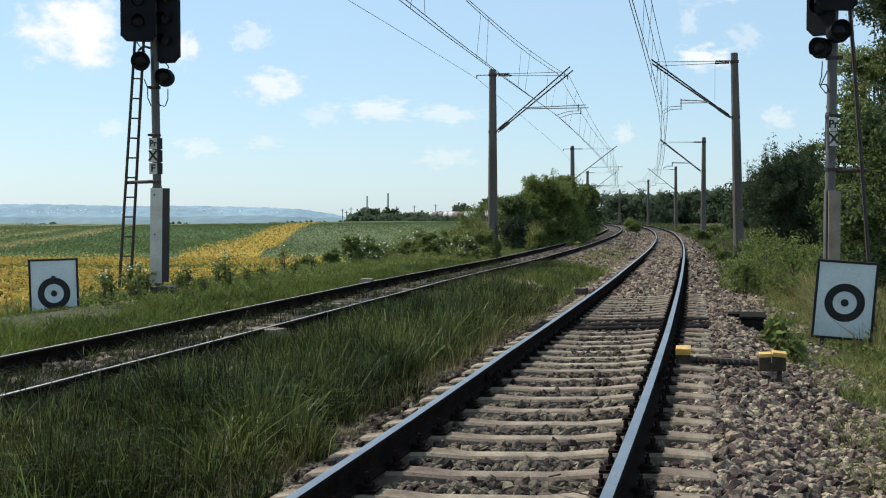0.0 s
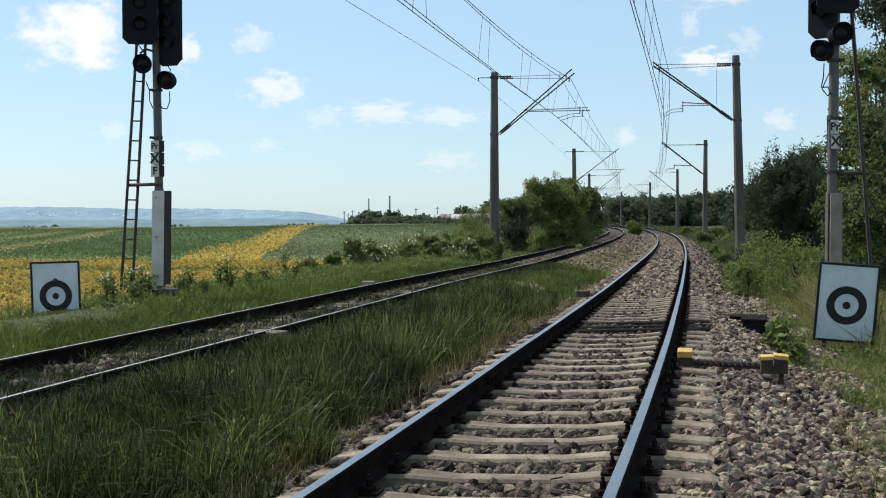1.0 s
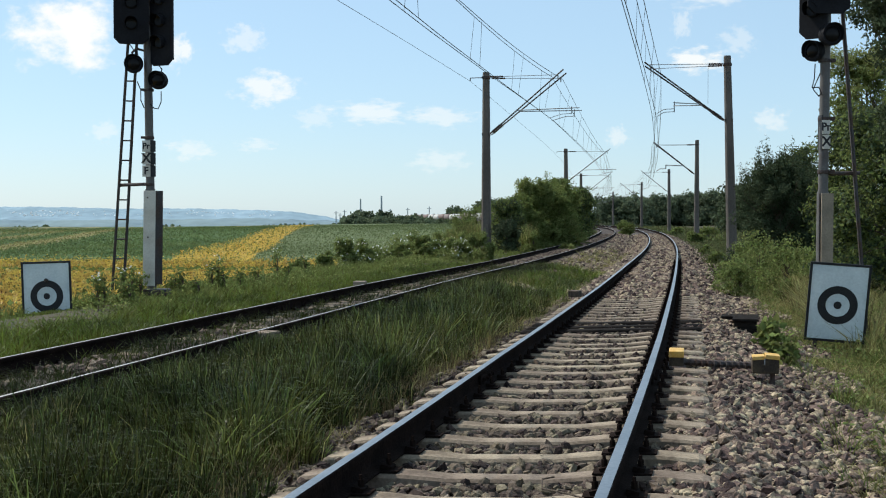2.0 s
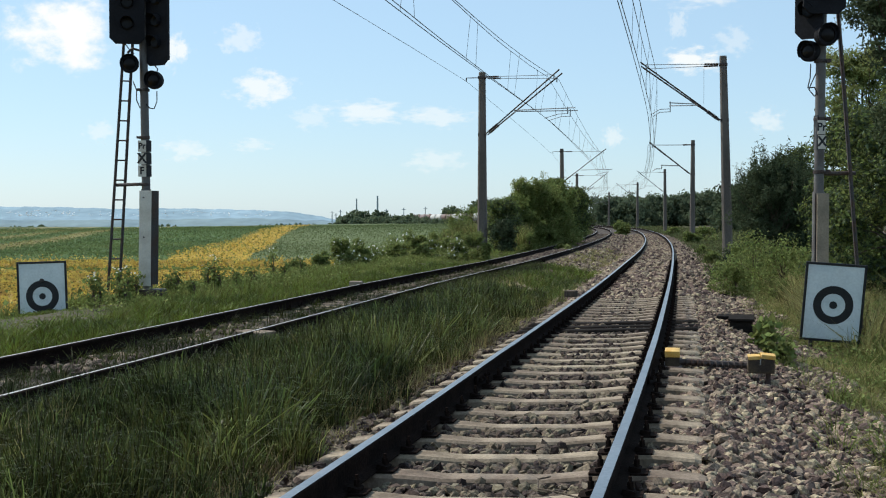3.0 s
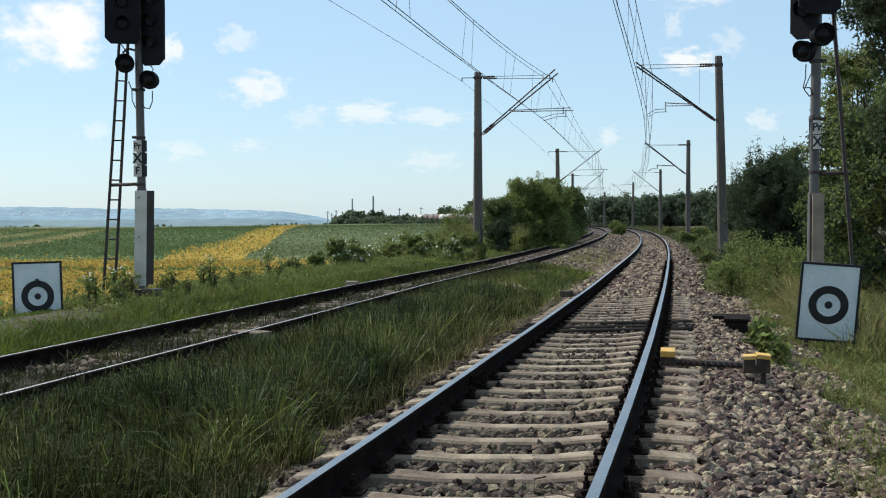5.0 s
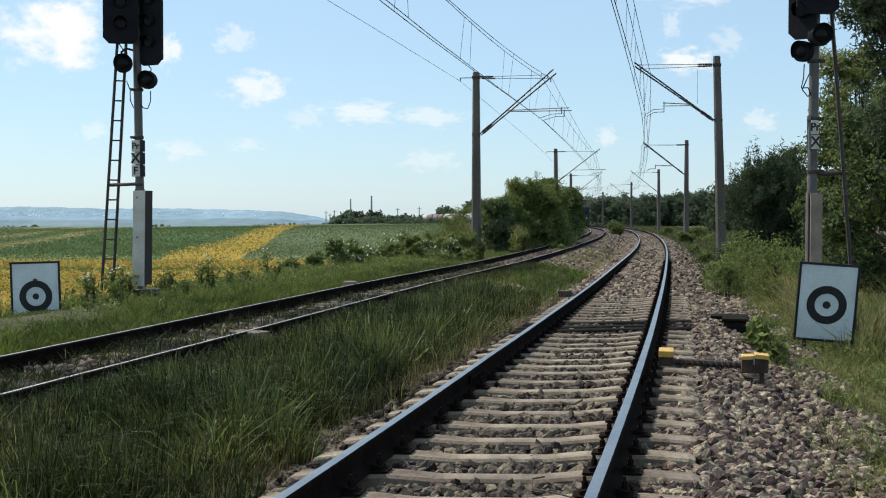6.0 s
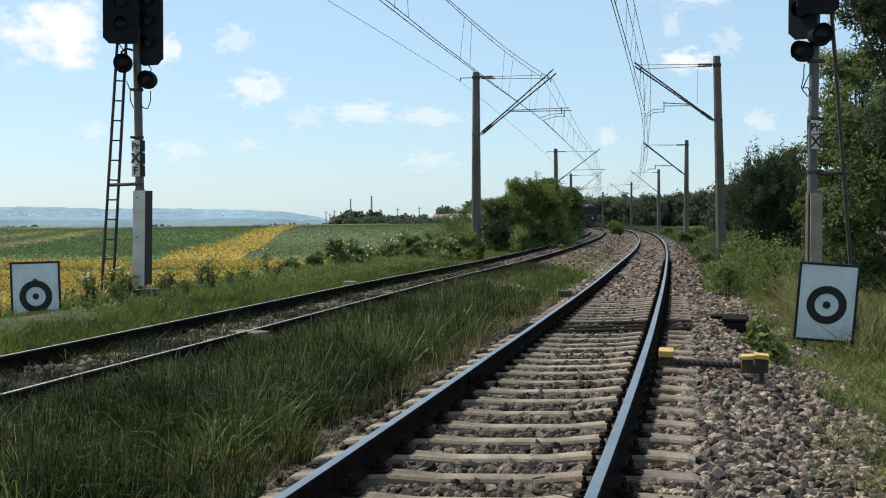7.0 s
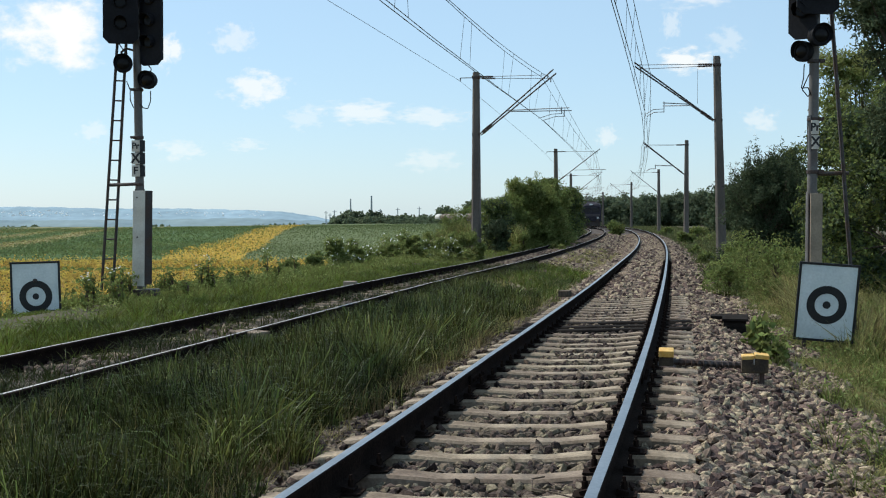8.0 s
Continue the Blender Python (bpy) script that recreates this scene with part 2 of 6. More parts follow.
def land(x, y):
    """The height of the ground."""
    x, y = np.asarray(x, dtype=float), np.asarray(y, dtype=float)
    u, s = side(x, y)
    zr, zl, ap = np.interp(s, S, CZ), np.interp(s, S, LZ), np.interp(s, S, APART)
    v = u + ap
    right = zr - 0.28 + np.clip(u, -1.4, 1.4) * CANT - 0.20 * blend(1.25, 2.2, u) - 0.22 * blend(2.2, 4.2, u) + 0.1 * blend(6, 14, u) + 1.0 * blend(12, 60, u)
    right = right - 0.12 * blend(-1.3, -1.9, u)
    middle_left = zl - 0.20 - 0.06 * blend(1.3, 1.8, v)
    near = 1 - blend(60, 240, y)
    deep = 1.55 + 1.05 * blend(30, 96, y) - 0.6 * blend(97, 108, y)
    width = 5 + 140 * blend(95, 260, y)
    left = zl - 0.20 + 0.10 * blend(-1.6, -3.0, v) - deep * blend(-3.9, -3.9 - width, v) * (0.75 + 0.25 * near)
    z = np.where(v < 0, left, np.where(u > -2.4, right, np.where(v > 2.4, np.minimum(right, middle_left), middle_left)))
    mix = blend(0, 1, (u + ap - 1.8) / np.maximum(ap - 3.6, 0.2))
    z = np.where((v > 1.8) & (u < -1.8), middle_left * (1 - mix) + right * mix, z)
    grass = (u > 2.6) | (v < -2.2)
    z = z + np.where(grass, 0.05 * wave(x, y), 0.0)
    # the plain falls away towards the valley
    far = blend(520, 1500, y) * 22 + blend(1500, 4500, y) * 10
    return z - far * blend(60, -160, x - 0.02 * y) - 0.6 * far * blend(900, 2500, y) * blend(-160, 60, x)


# ---- ground ----
def field_material():
    """Crops in strips: sunflowers, green crops and stubble, bounded by straight lines on the plan."""
    m = bpy.data.materials.new("farm_fields")
    m.use_nodes = True
    n, l = m.node_tree.nodes, m.node_tree.links
    b = n["Principled BSDF"]
    b.inputs["Roughness"].default_value = 0.95
    b.inputs["Specular IOR Level"].default_value = 0.1
    geo = n.new("ShaderNodeTexCoord")
    sep = n.new("ShaderNodeSeparateXYZ")
    l.new(geo.outputs["Object"], sep.inputs[0])

    def calc(op, a, c):
        k = n.new("ShaderNodeMath")
        k.operation = op
        for i, v in enumerate((a, c)):
            if isinstance(v, (int, float)):
                k.inputs[i].default_value = v
            else:
                l.new(v, k.inputs[i])
        return k.outputs[0]

    noise_ = n.new("ShaderNodeTexNoise")
    noise_.inputs["Scale"].default_value = 0.25
    noise_.inputs["Detail"].default_value = 5
    l.new(geo.outputs["Object"], noise_.inputs["Vector"])
    fine_ = n.new("ShaderNodeTexNoise")
    fine_.inputs["Scale"].default_value = 1.6
    fine_.inputs["Detail"].default_value = 6
    l.new(geo.outputs["Object"], fine_.inputs["Vector"])
    wob = calc("MULTIPLY", calc("SUBTRACT", noise_.outputs["Fac"], 0.5), 2.2)
    X, Y = calc("ADD", sep.outputs["X"], wob), calc("ADD", sep.outputs["Y"], calc("MULTIPLY", wob, 2.0))

    def colour(c, d=None):
        r = n.new("ShaderNodeValToRGB")
        r.color_ramp.elements[0].position, r.color_ramp.elements[1].position = 0.38, 0.62
        r.color_ramp.elements[0].color, r.color_ramp.elements[1].color = (*(d or tuple(v * 0.7 for v in c)), 1), (*c, 1)
        l.new(fine_.outputs["Fac"], r.inputs["Fac"])
        return r.outputs[0]

    def over(base, top, fac):
        mx = n.new("ShaderNodeMix")
        mx.data_type = "RGBA"
        l.new(fac, mx.inputs[0]), l.new(base, mx.inputs[6]), l.new(top, mx.inputs[7])
        return mx.outputs[2]

    def band(q, lo, hi):
        return calc("MULTIPLY", calc("GREATER_THAN", q, lo), calc("LESS_THAN", q, hi))

    green, pale = colour((0.075, 0.115, 0.036), (0.05, 0.088, 0.03)), colour((0.115, 0.135, 0.06), (0.08, 0.105, 0.045))
    gold, tan_ = colour((0.37, 0.225, 0.028), (0.19, 0.15, 0.03)), colour((0.25, 0.215, 0.10), (0.18, 0.165, 0.075))
    dark = colour((0.05, 0.09, 0.03), (0.07, 0.07, 0.035))
    leafy = colour((0.12, 0.19, 0.04))
    c = green
    q18 = calc("ADD", X, calc("MULTIPLY", Y, 0.18))
    c = over(c, dark, band(q18, -200, -60))
    for lo, hi in ((-28, -23.5), (-37, -33), (-46, -42), (-60, -54), (-76, -68), (-98, -92)):
        c = over(c, tan_, band(q18, lo, hi))
    c = over(c, tan_, calc("MULTIPLY", calc("GREATER_THAN", Y, 380), band(X, -95, -58)))
    edge_a = calc("ADD", X, calc("MULTIPLY", Y, 0.0753))
    edge_b = calc("ADD", X, calc("MULTIPLY", Y, 0.0937))
    right_of = calc("GREATER_THAN", edge_a, -16.3)
    c = over(c, gold, right_of)
    c = over(c, pale, calc("GREATER_THAN", edge_b, -7.6))
    c = over(c, leafy, calc("LESS_THAN", Y, 103))
    c = over(c, gold, calc("LESS_THAN", Y, 96))
    c = over(c, leafy, band(Y, 70, 84))
    c = over(c, dark, calc("GREATER_THAN", Y, 520))
    rows_ = n.new("ShaderNodeTexNoise")
    rows_.inputs["Scale"].default_value = 0.35
    rows_.inputs["Detail"].default_value = 8
    rows_.inputs["Roughness"].default_value = 0.75
    l.new(geo.outputs["Object"], rows_.inputs["Vector"])
    hs = n.new("ShaderNodeHueSaturation")
    l.new(c, hs.inputs["Color"]), l.new(calc("ADD", calc("MULTIPLY", rows_.outputs["Fac"], 2.2), -0.1), hs.inputs["Value"])
    l.new(hs.outputs[0], b.inputs["Base Color"])
    return m


M_FIELD = field_material()


def ground():
    ys = np.concatenate([np.arange(-40, 4, 2.0), np.arange(4, 30, 0.5), np.arange(30, 100, 1.5), np.arange(100, 300, 5), np.arange(300, 800, 20), np.arange(800, 4901, 100)])
    us = np.concatenate([-np.geomspace(2600, 22, 60), np.arange(-21.5, -8, 0.75), np.arange(-8, 5, 0.3), np.arange(5, 20, 1.0), np.geomspace(20, 2200, 34)])
    Yg, Ug = np.meshgrid(ys, us, indexing="ij")
    Xg = np.interp(s_of_y(np.minimum(Yg, 700)), S, CX) + Ug
    Zg = land(Xg, Yg)
    nr, nc = Yg.shape
    idx = np.arange(nr * nc).reshape(nr, nc)
    faces = np.stack([idx[:-1, :-1], idx[:-1, 1:], idx[1:, 1:], idx[1:, :-1]], -1).reshape(-1, 4)
    ob = bulk("ground", np.stack([Xg, Yg, Zg], -1).reshape(-1, 3), faces, M_SOIL, smooth=True)
    ob.data.materials.append(M_BALLAST)
    ob.data.materials.append(M_FIELD)
    uc = ((Ug[:-1, :-1] + Ug[1:, 1:]) / 2).ravel()
    yc = ((Yg[:-1, :-1] + Yg[1:, 1:]) / 2).ravel()
    vc = uc * 0.98 + np.interp(s_of_y(yc), S, APART)
    slot = np.where((uc > -2.1) & (uc < 2.3) & (yc < 650), 1, 0)
    slot = np.where((np.abs(vc) < 1.7) & (yc < 650), 1, slot)
    slot = np.where((uc < 0) & (vc > 0) & (yc > 42) & (yc < 650), 1, slot)
    slot = np.where((uc < -13.0) | (yc > 560), 2, slot)
    ob.data.polygons.foreach_set("material_index", slot.astype(np.int32))
    return tagged(ob, "railway embankment, ballast bed, grass verge and farm fields", "ground", kind="structure")


ground()


# ---- tracks ----
def rail(name, place, u, parent, s0, s1, busy):
    """One rail: a foot, a web and a head, swept along the line. On the busy track the whole head is polished, else a narrow strip."""
    e = 0.030 if busy else 0.017
    prof = [(-0.072, -0.172), (-0.072, -0.160), (-0.014, -0.140), (-0.009, -0.120), (-0.009, -0.055), (-0.034, -0.040), (-0.036, -0.010),
            (-e, -0.001), (0.0, 0.0), (e, -0.001), (0.036, -0.010), (0.034, -0.040), (0.009, -0.055), (0.009, -0.120), (0.014, -0.140), (0.072, -0.160), (0.072, -0.172)]
    ss = np.concatenate([np.arange(s0, 60, 1.0), np.arange(60, s1, 4.0)])
    V = []
    for s in ss:
        for a, z in prof:
            V.append(place(s, u + a, z))
    k, nseg = len(prof), len(ss)
    F, slots = [], []
    for i in range(nseg - 1):
        for j in range(k):
            j2 = (j + 1) % k
            F.append((i * k + j, i * k + j2, (i + 1) * k + j2, (i + 1) * k + j))
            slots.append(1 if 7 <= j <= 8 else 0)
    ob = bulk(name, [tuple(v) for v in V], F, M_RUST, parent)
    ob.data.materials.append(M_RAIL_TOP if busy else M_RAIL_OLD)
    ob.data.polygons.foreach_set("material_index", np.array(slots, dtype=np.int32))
    return tagged(ob, "rusty rail with a polished running surface")


def sleeper_mesh(timber=False):
    """A concrete sleeper, thinner in its middle, with sloping sides; or a squared timber."""
    bm = bmesh.new()
    half = 1.23
    xs = [-half, -half + 0.04, -0.95, -0.55, -0.3, 0.3, 0.55, 0.95, half - 0.04, half]
    tops = [-0.205, -0.19, -0.172, -0.178, -0.20, -0.20, -0.178, -0.172, -0.19, -0.205]
    wid = [0.10, 0.115, 0.115, 0.105, 0.095, 0.095, 0.105, 0.115, 0.115, 0.10]
    if timber:
        tops, wid = [-0.19] + [-0.175] * 8 + [-0.19], [0.12] + [0.13] * 8 + [0.12]
    rings = []
    for x, z, w in zip(xs, tops, wid):
        rings.append([bm.verts.new((x, y, h)) for y, h in ((-w - 0.03, -0.42), (-w, z - 0.018), (-w + 0.016, z), (w - 0.016, z), (w, z - 0.018), (w + 0.03, -0.42))])
    for p, q in zip(rings, rings[1:]):
        for i in range(5):
            bm.faces.new((p[i], q[i], q[i + 1], p[i + 1]))
    bm.faces.new(rings[0]), bm.faces.new(rings[-1][::-1])
    bmesh.ops.recalc_face_normals(bm, faces=bm.faces)
    me = bpy.data.meshes.new("timber_sleeper" if timber else "sleeper")
    bm.to_mesh(me)
    bm.free()
    me.materials.append(M_TARRED if timber else M_CONCRETE)
    return me


def fastener_mesh():
    """The rail's fixing on a sleeper: a ribbed plate with a bolt and nut and a clamp on either side."""
    bm = bmesh.new()
    box(bm, (0.34, 0.15, 0.012), (0, 0, -0.168))
    for k in (-1, 1):
        box(bm, (0.07, 0.10, 0.03), (k * 0.095, 0, -0.148), (0, k * 14, 0))
        rod(bm, (k * 0.105, 0, -0.14), (k * 0.105, 0, -0.095), 0.019, seg=6)
        rod(bm, (k * 0.105, 0, -0.095), (k * 0.105, 0, -0.07), 0.011, seg=6)
    me = bpy.data.meshes.new("fastener")
    bm.to_mesh(me)
    bm.free()
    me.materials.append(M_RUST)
    return me


SLEEPER, TIMBER, FASTENER = sleeper_mesh(), sleeper_mesh(True), fastener_mesh()


def track(place, label, s_first, n, timbers, cant, jitter):
    t = empty("railway_track", Matrix(), label, "railway track", "tracks of the line")
    rnd = random.Random(5)
    for u in (-0.7535, 0.7535):
        rail("rail", place, u, t, -40, 700, place is on_right)
    for i in range(n):
        s = s_first + 0.6 * i
        at = place(s, 0, 0)
        turn = Matrix.Translation(at) @ pose(0, 0, 0, 0, -math.degrees(math.atan(cant)), -math.degrees(heading(s)) + rnd.uniform(-jitter, jitter))
        sl = new("sleeper", TIMBER if i in timbers else SLEEPER)
        sl.parent = t
        sl.matrix_basis = turn @ pose(rnd.uniform(-0.02, 0.02), 0, rnd.uniform(-0.008, 0.004))
        if s < 45:
            for u in (-0.7535, 0.7535):
                fa = new("fastener", FASTENER)
                fa.parent = t
                fa.matrix_basis = turn @ pose(u, 0, 0)
    return t


RIGHT_TRACK = track(on_right, "railway track on concrete sleepers in grey-brown ballast", 7.92 - 0.6 * 34, 200, (49, 50, 51), CANT, 0.5)
LEFT_TRACK = track(on_left, "overgrown railway track with rusty rails and dirty ballast", 4.2 - 12.0, 190, (), 0.011, 1.5)


def px(x, y_dist):
    """The x of a place seen at that bearing and distance."""
    return (x - 784) / FOCAL * y_dist


# ---- overhead line ----
def wire(name, pts, r, label, parent=None, group="overhead wires"):
    cu = bpy.data.curves.new(name, "CURVE")
    cu.dimensions = "3D"
    sp = cu.splines.new("POLY")
    sp.points.add(len(pts) - 1)
    for p, q in zip(sp.points, pts):
        p.co = (*q, 1)
    cu.bevel_depth = r
    cu.bevel_resolution = 1
    cu.materials.append(M_WIRE)
    ob = new(name, cu)
    if parent:
        ob.parent = parent
    return tagged(ob, label, "overhead wire", group) if not parent else ob


def insulator(bm, a, b, r=0.055, n=5):
    a, b = Vector(a), Vector(b)
    m = Matrix.Translation(a) @ (b - a).to_track_quat("Z", "Y").to_matrix().to_4x4()
    L = (b - a).length
    prof = [(0.02, 0)]
    for i in range(n):
        z = L * (i + 0.3) / n
        prof += [(r * 0.6, z), (r, z + L * 0.2 / n), (r * 0.6, z + L * 0.5 / n)]
    prof.append((0.02, L))
    lathe(bm, prof, 10, m)
    return bm


def mast(place, s, u, top, base, lean, arm, tie_z, strut_z, reg_z, rise, double, feeder, label):
    """A concrete pole with a swivelling bracket: the strut, the tie above it, the registration tube and its steady arm. u: beside the track's middle;
    arm: how far the bracket reaches towards and past the middle; rise: its end above the tie."""
    p = place(s, u)
    toward = -1 if u > 0 else 1
    m = Matrix.Translation((p.x, p.y, 0)) @ pose(0, 0, 0, 0, 0, -math.degrees(heading(s)))
    t = empty("catenary_mast", m, label, "catenary mast", "masts along the line")
    bm = bmesh.new()
    rings = []
    for z, r in ((base, 0.225), (base + 2.5, 0.205), (top - 0.05, 0.15), (top, 0.14)):
        rings.append([bm.verts.new((lean * (z - base) + r * cx, r * cy, z)) for cx, cy in
                      ((-1, -0.6), (-0.6, -1), (0.6, -1), (1, -0.6), (1, 0.6), (0.6, 1), (-0.6, 1), (-1, 0.6))])
    for a, b in zip(rings, rings[1:]):
        for i in range(8):
            bm.faces.new((a[i], a[(i + 1) % 8], b[(i + 1) % 8], b[i]))
    bm.faces.new(rings[-1])
    part("pole", bm, M_MAST, t)
    at = lambda z: lean * (z - base)
    for z in (tie_z, strut_z):
        bm = bmesh.new()
        box(bm, (0.36, 0.34, 0.11), (at(z), 0, z), bevel=0.01)
        part("clamp", bm, M_DARKSTEEL, t)
    for k in ((-0.75, 0.75) if double else (0,)):
        x0, x1 = at(strut_z) + toward * 0.2, toward * arm
        d = Vector((x1 - x0, 0, tie_z + rise - strut_z))
        a = Vector((x0, k * 0.4, strut_z))
        q = a + d * 0.16
        bm = bmesh.new()
        rod(bm, a, a + d * 0.03, 0.03)
        rod(bm, q, a + d + Vector((0, k * 0.6, 0)), 0.034)
        st = part("strut", bm, M_DARKSTEEL, t, "rusty steel bracket tube")
        bm = bmesh.new()
        insulator(bm, a + d * 0.03, q, 0.075, 9)
        part("insulator", bm, M_INSULATOR, st)
        y2 = k
        e = Vector((x1 - toward * 0.25, y2, tie_z - 0.02))
        a2 = Vector((at(tie_z) + toward * 0.2, k * 0.4, tie_z))
        bm = bmesh.new()
        rod(bm, a2 + (e - a2) * 0.2, e, 0.013)
        box(bm, (0.05, 0.05, 0.2), e - Vector((0, 0, 0.08)))
        ti = part("tie_rod", bm, M_GALV, t)
        bm = bmesh.new()
        insulator(bm, a2, a2 + (e - a2) * 0.2, 0.055, 9)
        part("insulator", bm, M_INSULATOR, ti)
        # registration tube from the strut past the contact wire, and the steady arm back from it
        f = (reg_z - strut_z) / d.z
        r0 = a + d * f
        over = 1.0 if u < 0 else -0.55
        r1 = Vector((toward * (abs(u) + over), y2, reg_z + 0.04))
        bm = bmesh.new()
        rod(bm, r0, r1, 0.022)
        hang = r1 - Vector((toward * (0.35 if u < 0 else 0.05), 0, 0))
        box(bm, (0.04, 0.04, 0.34), hang - Vector((0, 0, 0.12)))
        part("registration_tube", bm, M_GALV, t)
        bm = bmesh.new()
        low = hang - Vector((0, 0, 0.26))
        back = -toward if u < 0 else toward
        polyrod(bm, [low, low + Vector((back * 0.45, 0, -0.02)), low + Vector((back * (1.05 if u < 0 else 0.75), 0, -0.2))], 0.015)
        part("steady_arm", bm, M_GALV, t)
    if feeder:
        bm = bmesh.new()
        rod(bm, (at(tie_z) - toward * 0.12, 0, tie_z), (at(tie_z) - toward * 0.75, 0, tie_z), 0.02)
        rod(bm, (at(tie_z) - toward * 0.75, 0, tie_z), (at(tie_z) - toward * 0.75, 0, tie_z - 0.14), 0.025)
        part("feeder_arm", bm, M_DARKSTEEL, t)
    return t


RIGHT_MASTS = [(54.2, 8.23, -0.6, -0.030), (101.5, 7.47, -0.9, 0.0), (152.3, 7.0, -1.1, -0.008), (202.5, 6.75, -1.2, 0), (252.7, 6.1, -1.4, 0)]
LEFT_MASTS = [(56.3, 8.0, -0.7, -0.002), (103.5, 6.97, -0.9, -0.012), (152.0, 6.5, -1.1, 0), (202.5, 6.1, -1.2, 0), (252, 5.9, -1.4, 0)]
for i, (s, top, base, lean) in enumerate(RIGHT_MASTS):
    m = mast(on_right, s, 3.1, top, base, lean, 3.78 if i == 0 else 3.5, top - 0.38, top - 2.78, top - 2.09, 0.10 if i == 0 else 0.22, i < 2, False,
             "weathered concrete catenary mast with a double bracket" if i < 2 else "weathered concrete catenary mast with a steel bracket arm")
    if i == 2:
        bm = bmesh.new()
        for k in range(7):
            rod(bm, (-0.05, -0.32, 0.12 + 0.16 * k), (-0.05, -0.32, 0.26 + 0.16 * k), 0.19, seg=14)
        part("tension_weight", bm, M_MAST, m, "stack of round concrete tension weights")
    if i == 0:
        bm = rod(bmesh.new(), (-1.05, 0.7, top - 0.42), (-1.05, 0.7, top - 2.0), 0.008, seg=6)
        part("stay_wire", bm, M_GALV, m)
for i, (s, top, base, lean) in enumerate(LEFT_MASTS):
    mast(on_left, s, -3.38 if i == 0 else -3.15, top, base, lean, 3.65, top - 0.25, top - 2.9 if i == 0 else top - 2.74, top - 1.82, 0.22, i == 0, True,
         "weathered concrete catenary mast with a double bracket" if i == 0 else "weathered concrete catenary mast with a bracket arm")


def overhead(place, stops, label):
    """Messenger and contact wire with droppers. Stops: distance along the line, then side offset and height over the rails of the messenger and of the contact wire."""
    mess, cont = [], []
    for (s0, um0, zm0, uc0, zc0), (s1, um1, zm1, uc1, zc1) in zip(stops, stops[1:]):
        for i in range(24):
            f = i / 24
            s = s0 + (s1 - s0) * f
            sag = 4 * f * (1 - f)
            mess.append(place(s, um0 + (um1 - um0) * f, zm0 + (zm1 - zm0) * f - 0.66 * sag))
            cont.append(place(s, uc0 + (uc1 - uc0) * f, zc0 + (zc1 - zc0) * f - 0.04 * sag))
    a = wire("messenger_wire", mess, 0.0105, label + " messenger wire with sag")
    wire("contact_wire", cont, 0.0105, label + " contact wire")
    for i in range(2, len(mess), 4):
        if i % 24 in (0, 23):
            continue
        wire("dropper", [mess[i], cont[i]], 0.006, "", a)


def later_stops(masts, rails, u, drop_m, drop_c, lower=0.0):
    out = []
    for i, (s, top, base, lean) in enumerate(masts[1:]):
        over = top - lower - float(np.interp(s, S, rails))
        k = u + (0.2 if i % 2 else -0.2)
        out.append((s, k, over - drop_m, k, over - drop_c))
    return out


overhead(on_right, [(-44, -0.1, 8.0, -0.1, 6.1), (6, -0.38, 8.0, -0.38, 6.1), (54.2, -0.31, 7.97, -0.37, 6.07)] + later_stops(RIGHT_MASTS, CZ, -0.35, 0.45, 2.35), "copper overhead")
overhead(on_right, [(-44, 0.2, 7.95, 0.1, 5.95), (6, -0.30, 7.9, -0.32, 5.92), (54.2, 0.01, 7.79, -0.18, 5.91)] + later_stops(RIGHT_MASTS, CZ, -0.1, 0.45, 2.35, 0.1), "second copper overhead")
overhead(on_left, [(-44, -0.1, 7.95, -0.1, 6.1), (6, -0.20, 7.95, -0.40, 6.1), (56.3, -0.33, 7.96, -0.41, 6.07)] + later_stops(LEFT_MASTS, LZ, 0.05, 0.3, 2.05), "copper overhead")
overhead(on_left, [(-44, 0.3, 7.9, 0.2, 5.95), (6, -0.35, 7.85, 0.05, 5.92), (56.3, 0.16, 7.85, -0.23, 5.92)] + later_stops(LEFT_MASTS, LZ, 0.3, 0.3, 2.05, 0.1), "second copper overhead")
feed = []
for (s0, t0), (s1, t1) in zip([(-44, 8.0)] + [(m[0], m[1]) for m in LEFT_MASTS], [(m[0], m[1]) for m in LEFT_MASTS]):
    for i in range(16):
        f = i / 16
        s = s0 + (s1 - s0) * f
        feed.append(on_left(s, -4.14, t0 + (t1 - t0) * f - np.interp(s, S, LZ) - 0.36 - (0.0 if s < 56 else 0.5) * f * (1 - f)))
wire("feeder_wire", feed, 0.008, "bare feeder wire on the outer side of the masts")


# ---- signals and boards ----
def ring_mesh(bm, r0, r1, z, seg=40):
    a = [bm.verts.new((r0 * math.cos(i * math.tau / seg), r0 * math.sin(i * math.tau / seg), z)) for i in range(seg)] if r0 else None
    b = [bm.verts.new((r1 * math.cos(i * math.tau / seg), r1 * math.sin(i * math.tau / seg), z)) for i in range(seg)]
    b2 = [bm.verts.new((v.co.x, v.co.y, 0)) for v in b]
    for i in range(seg):
        j = (i + 1) % seg
        bm.faces.new((b2[i], b2[j], b[j], b[i]))
        if a:
            bm.faces.new((a[i], b[i], b[j], a[j])[::-1])
    if not a:
        bm.faces.new(b)
    bmesh.ops.recalc_face_normals(bm, faces=bm.faces)
    return bm


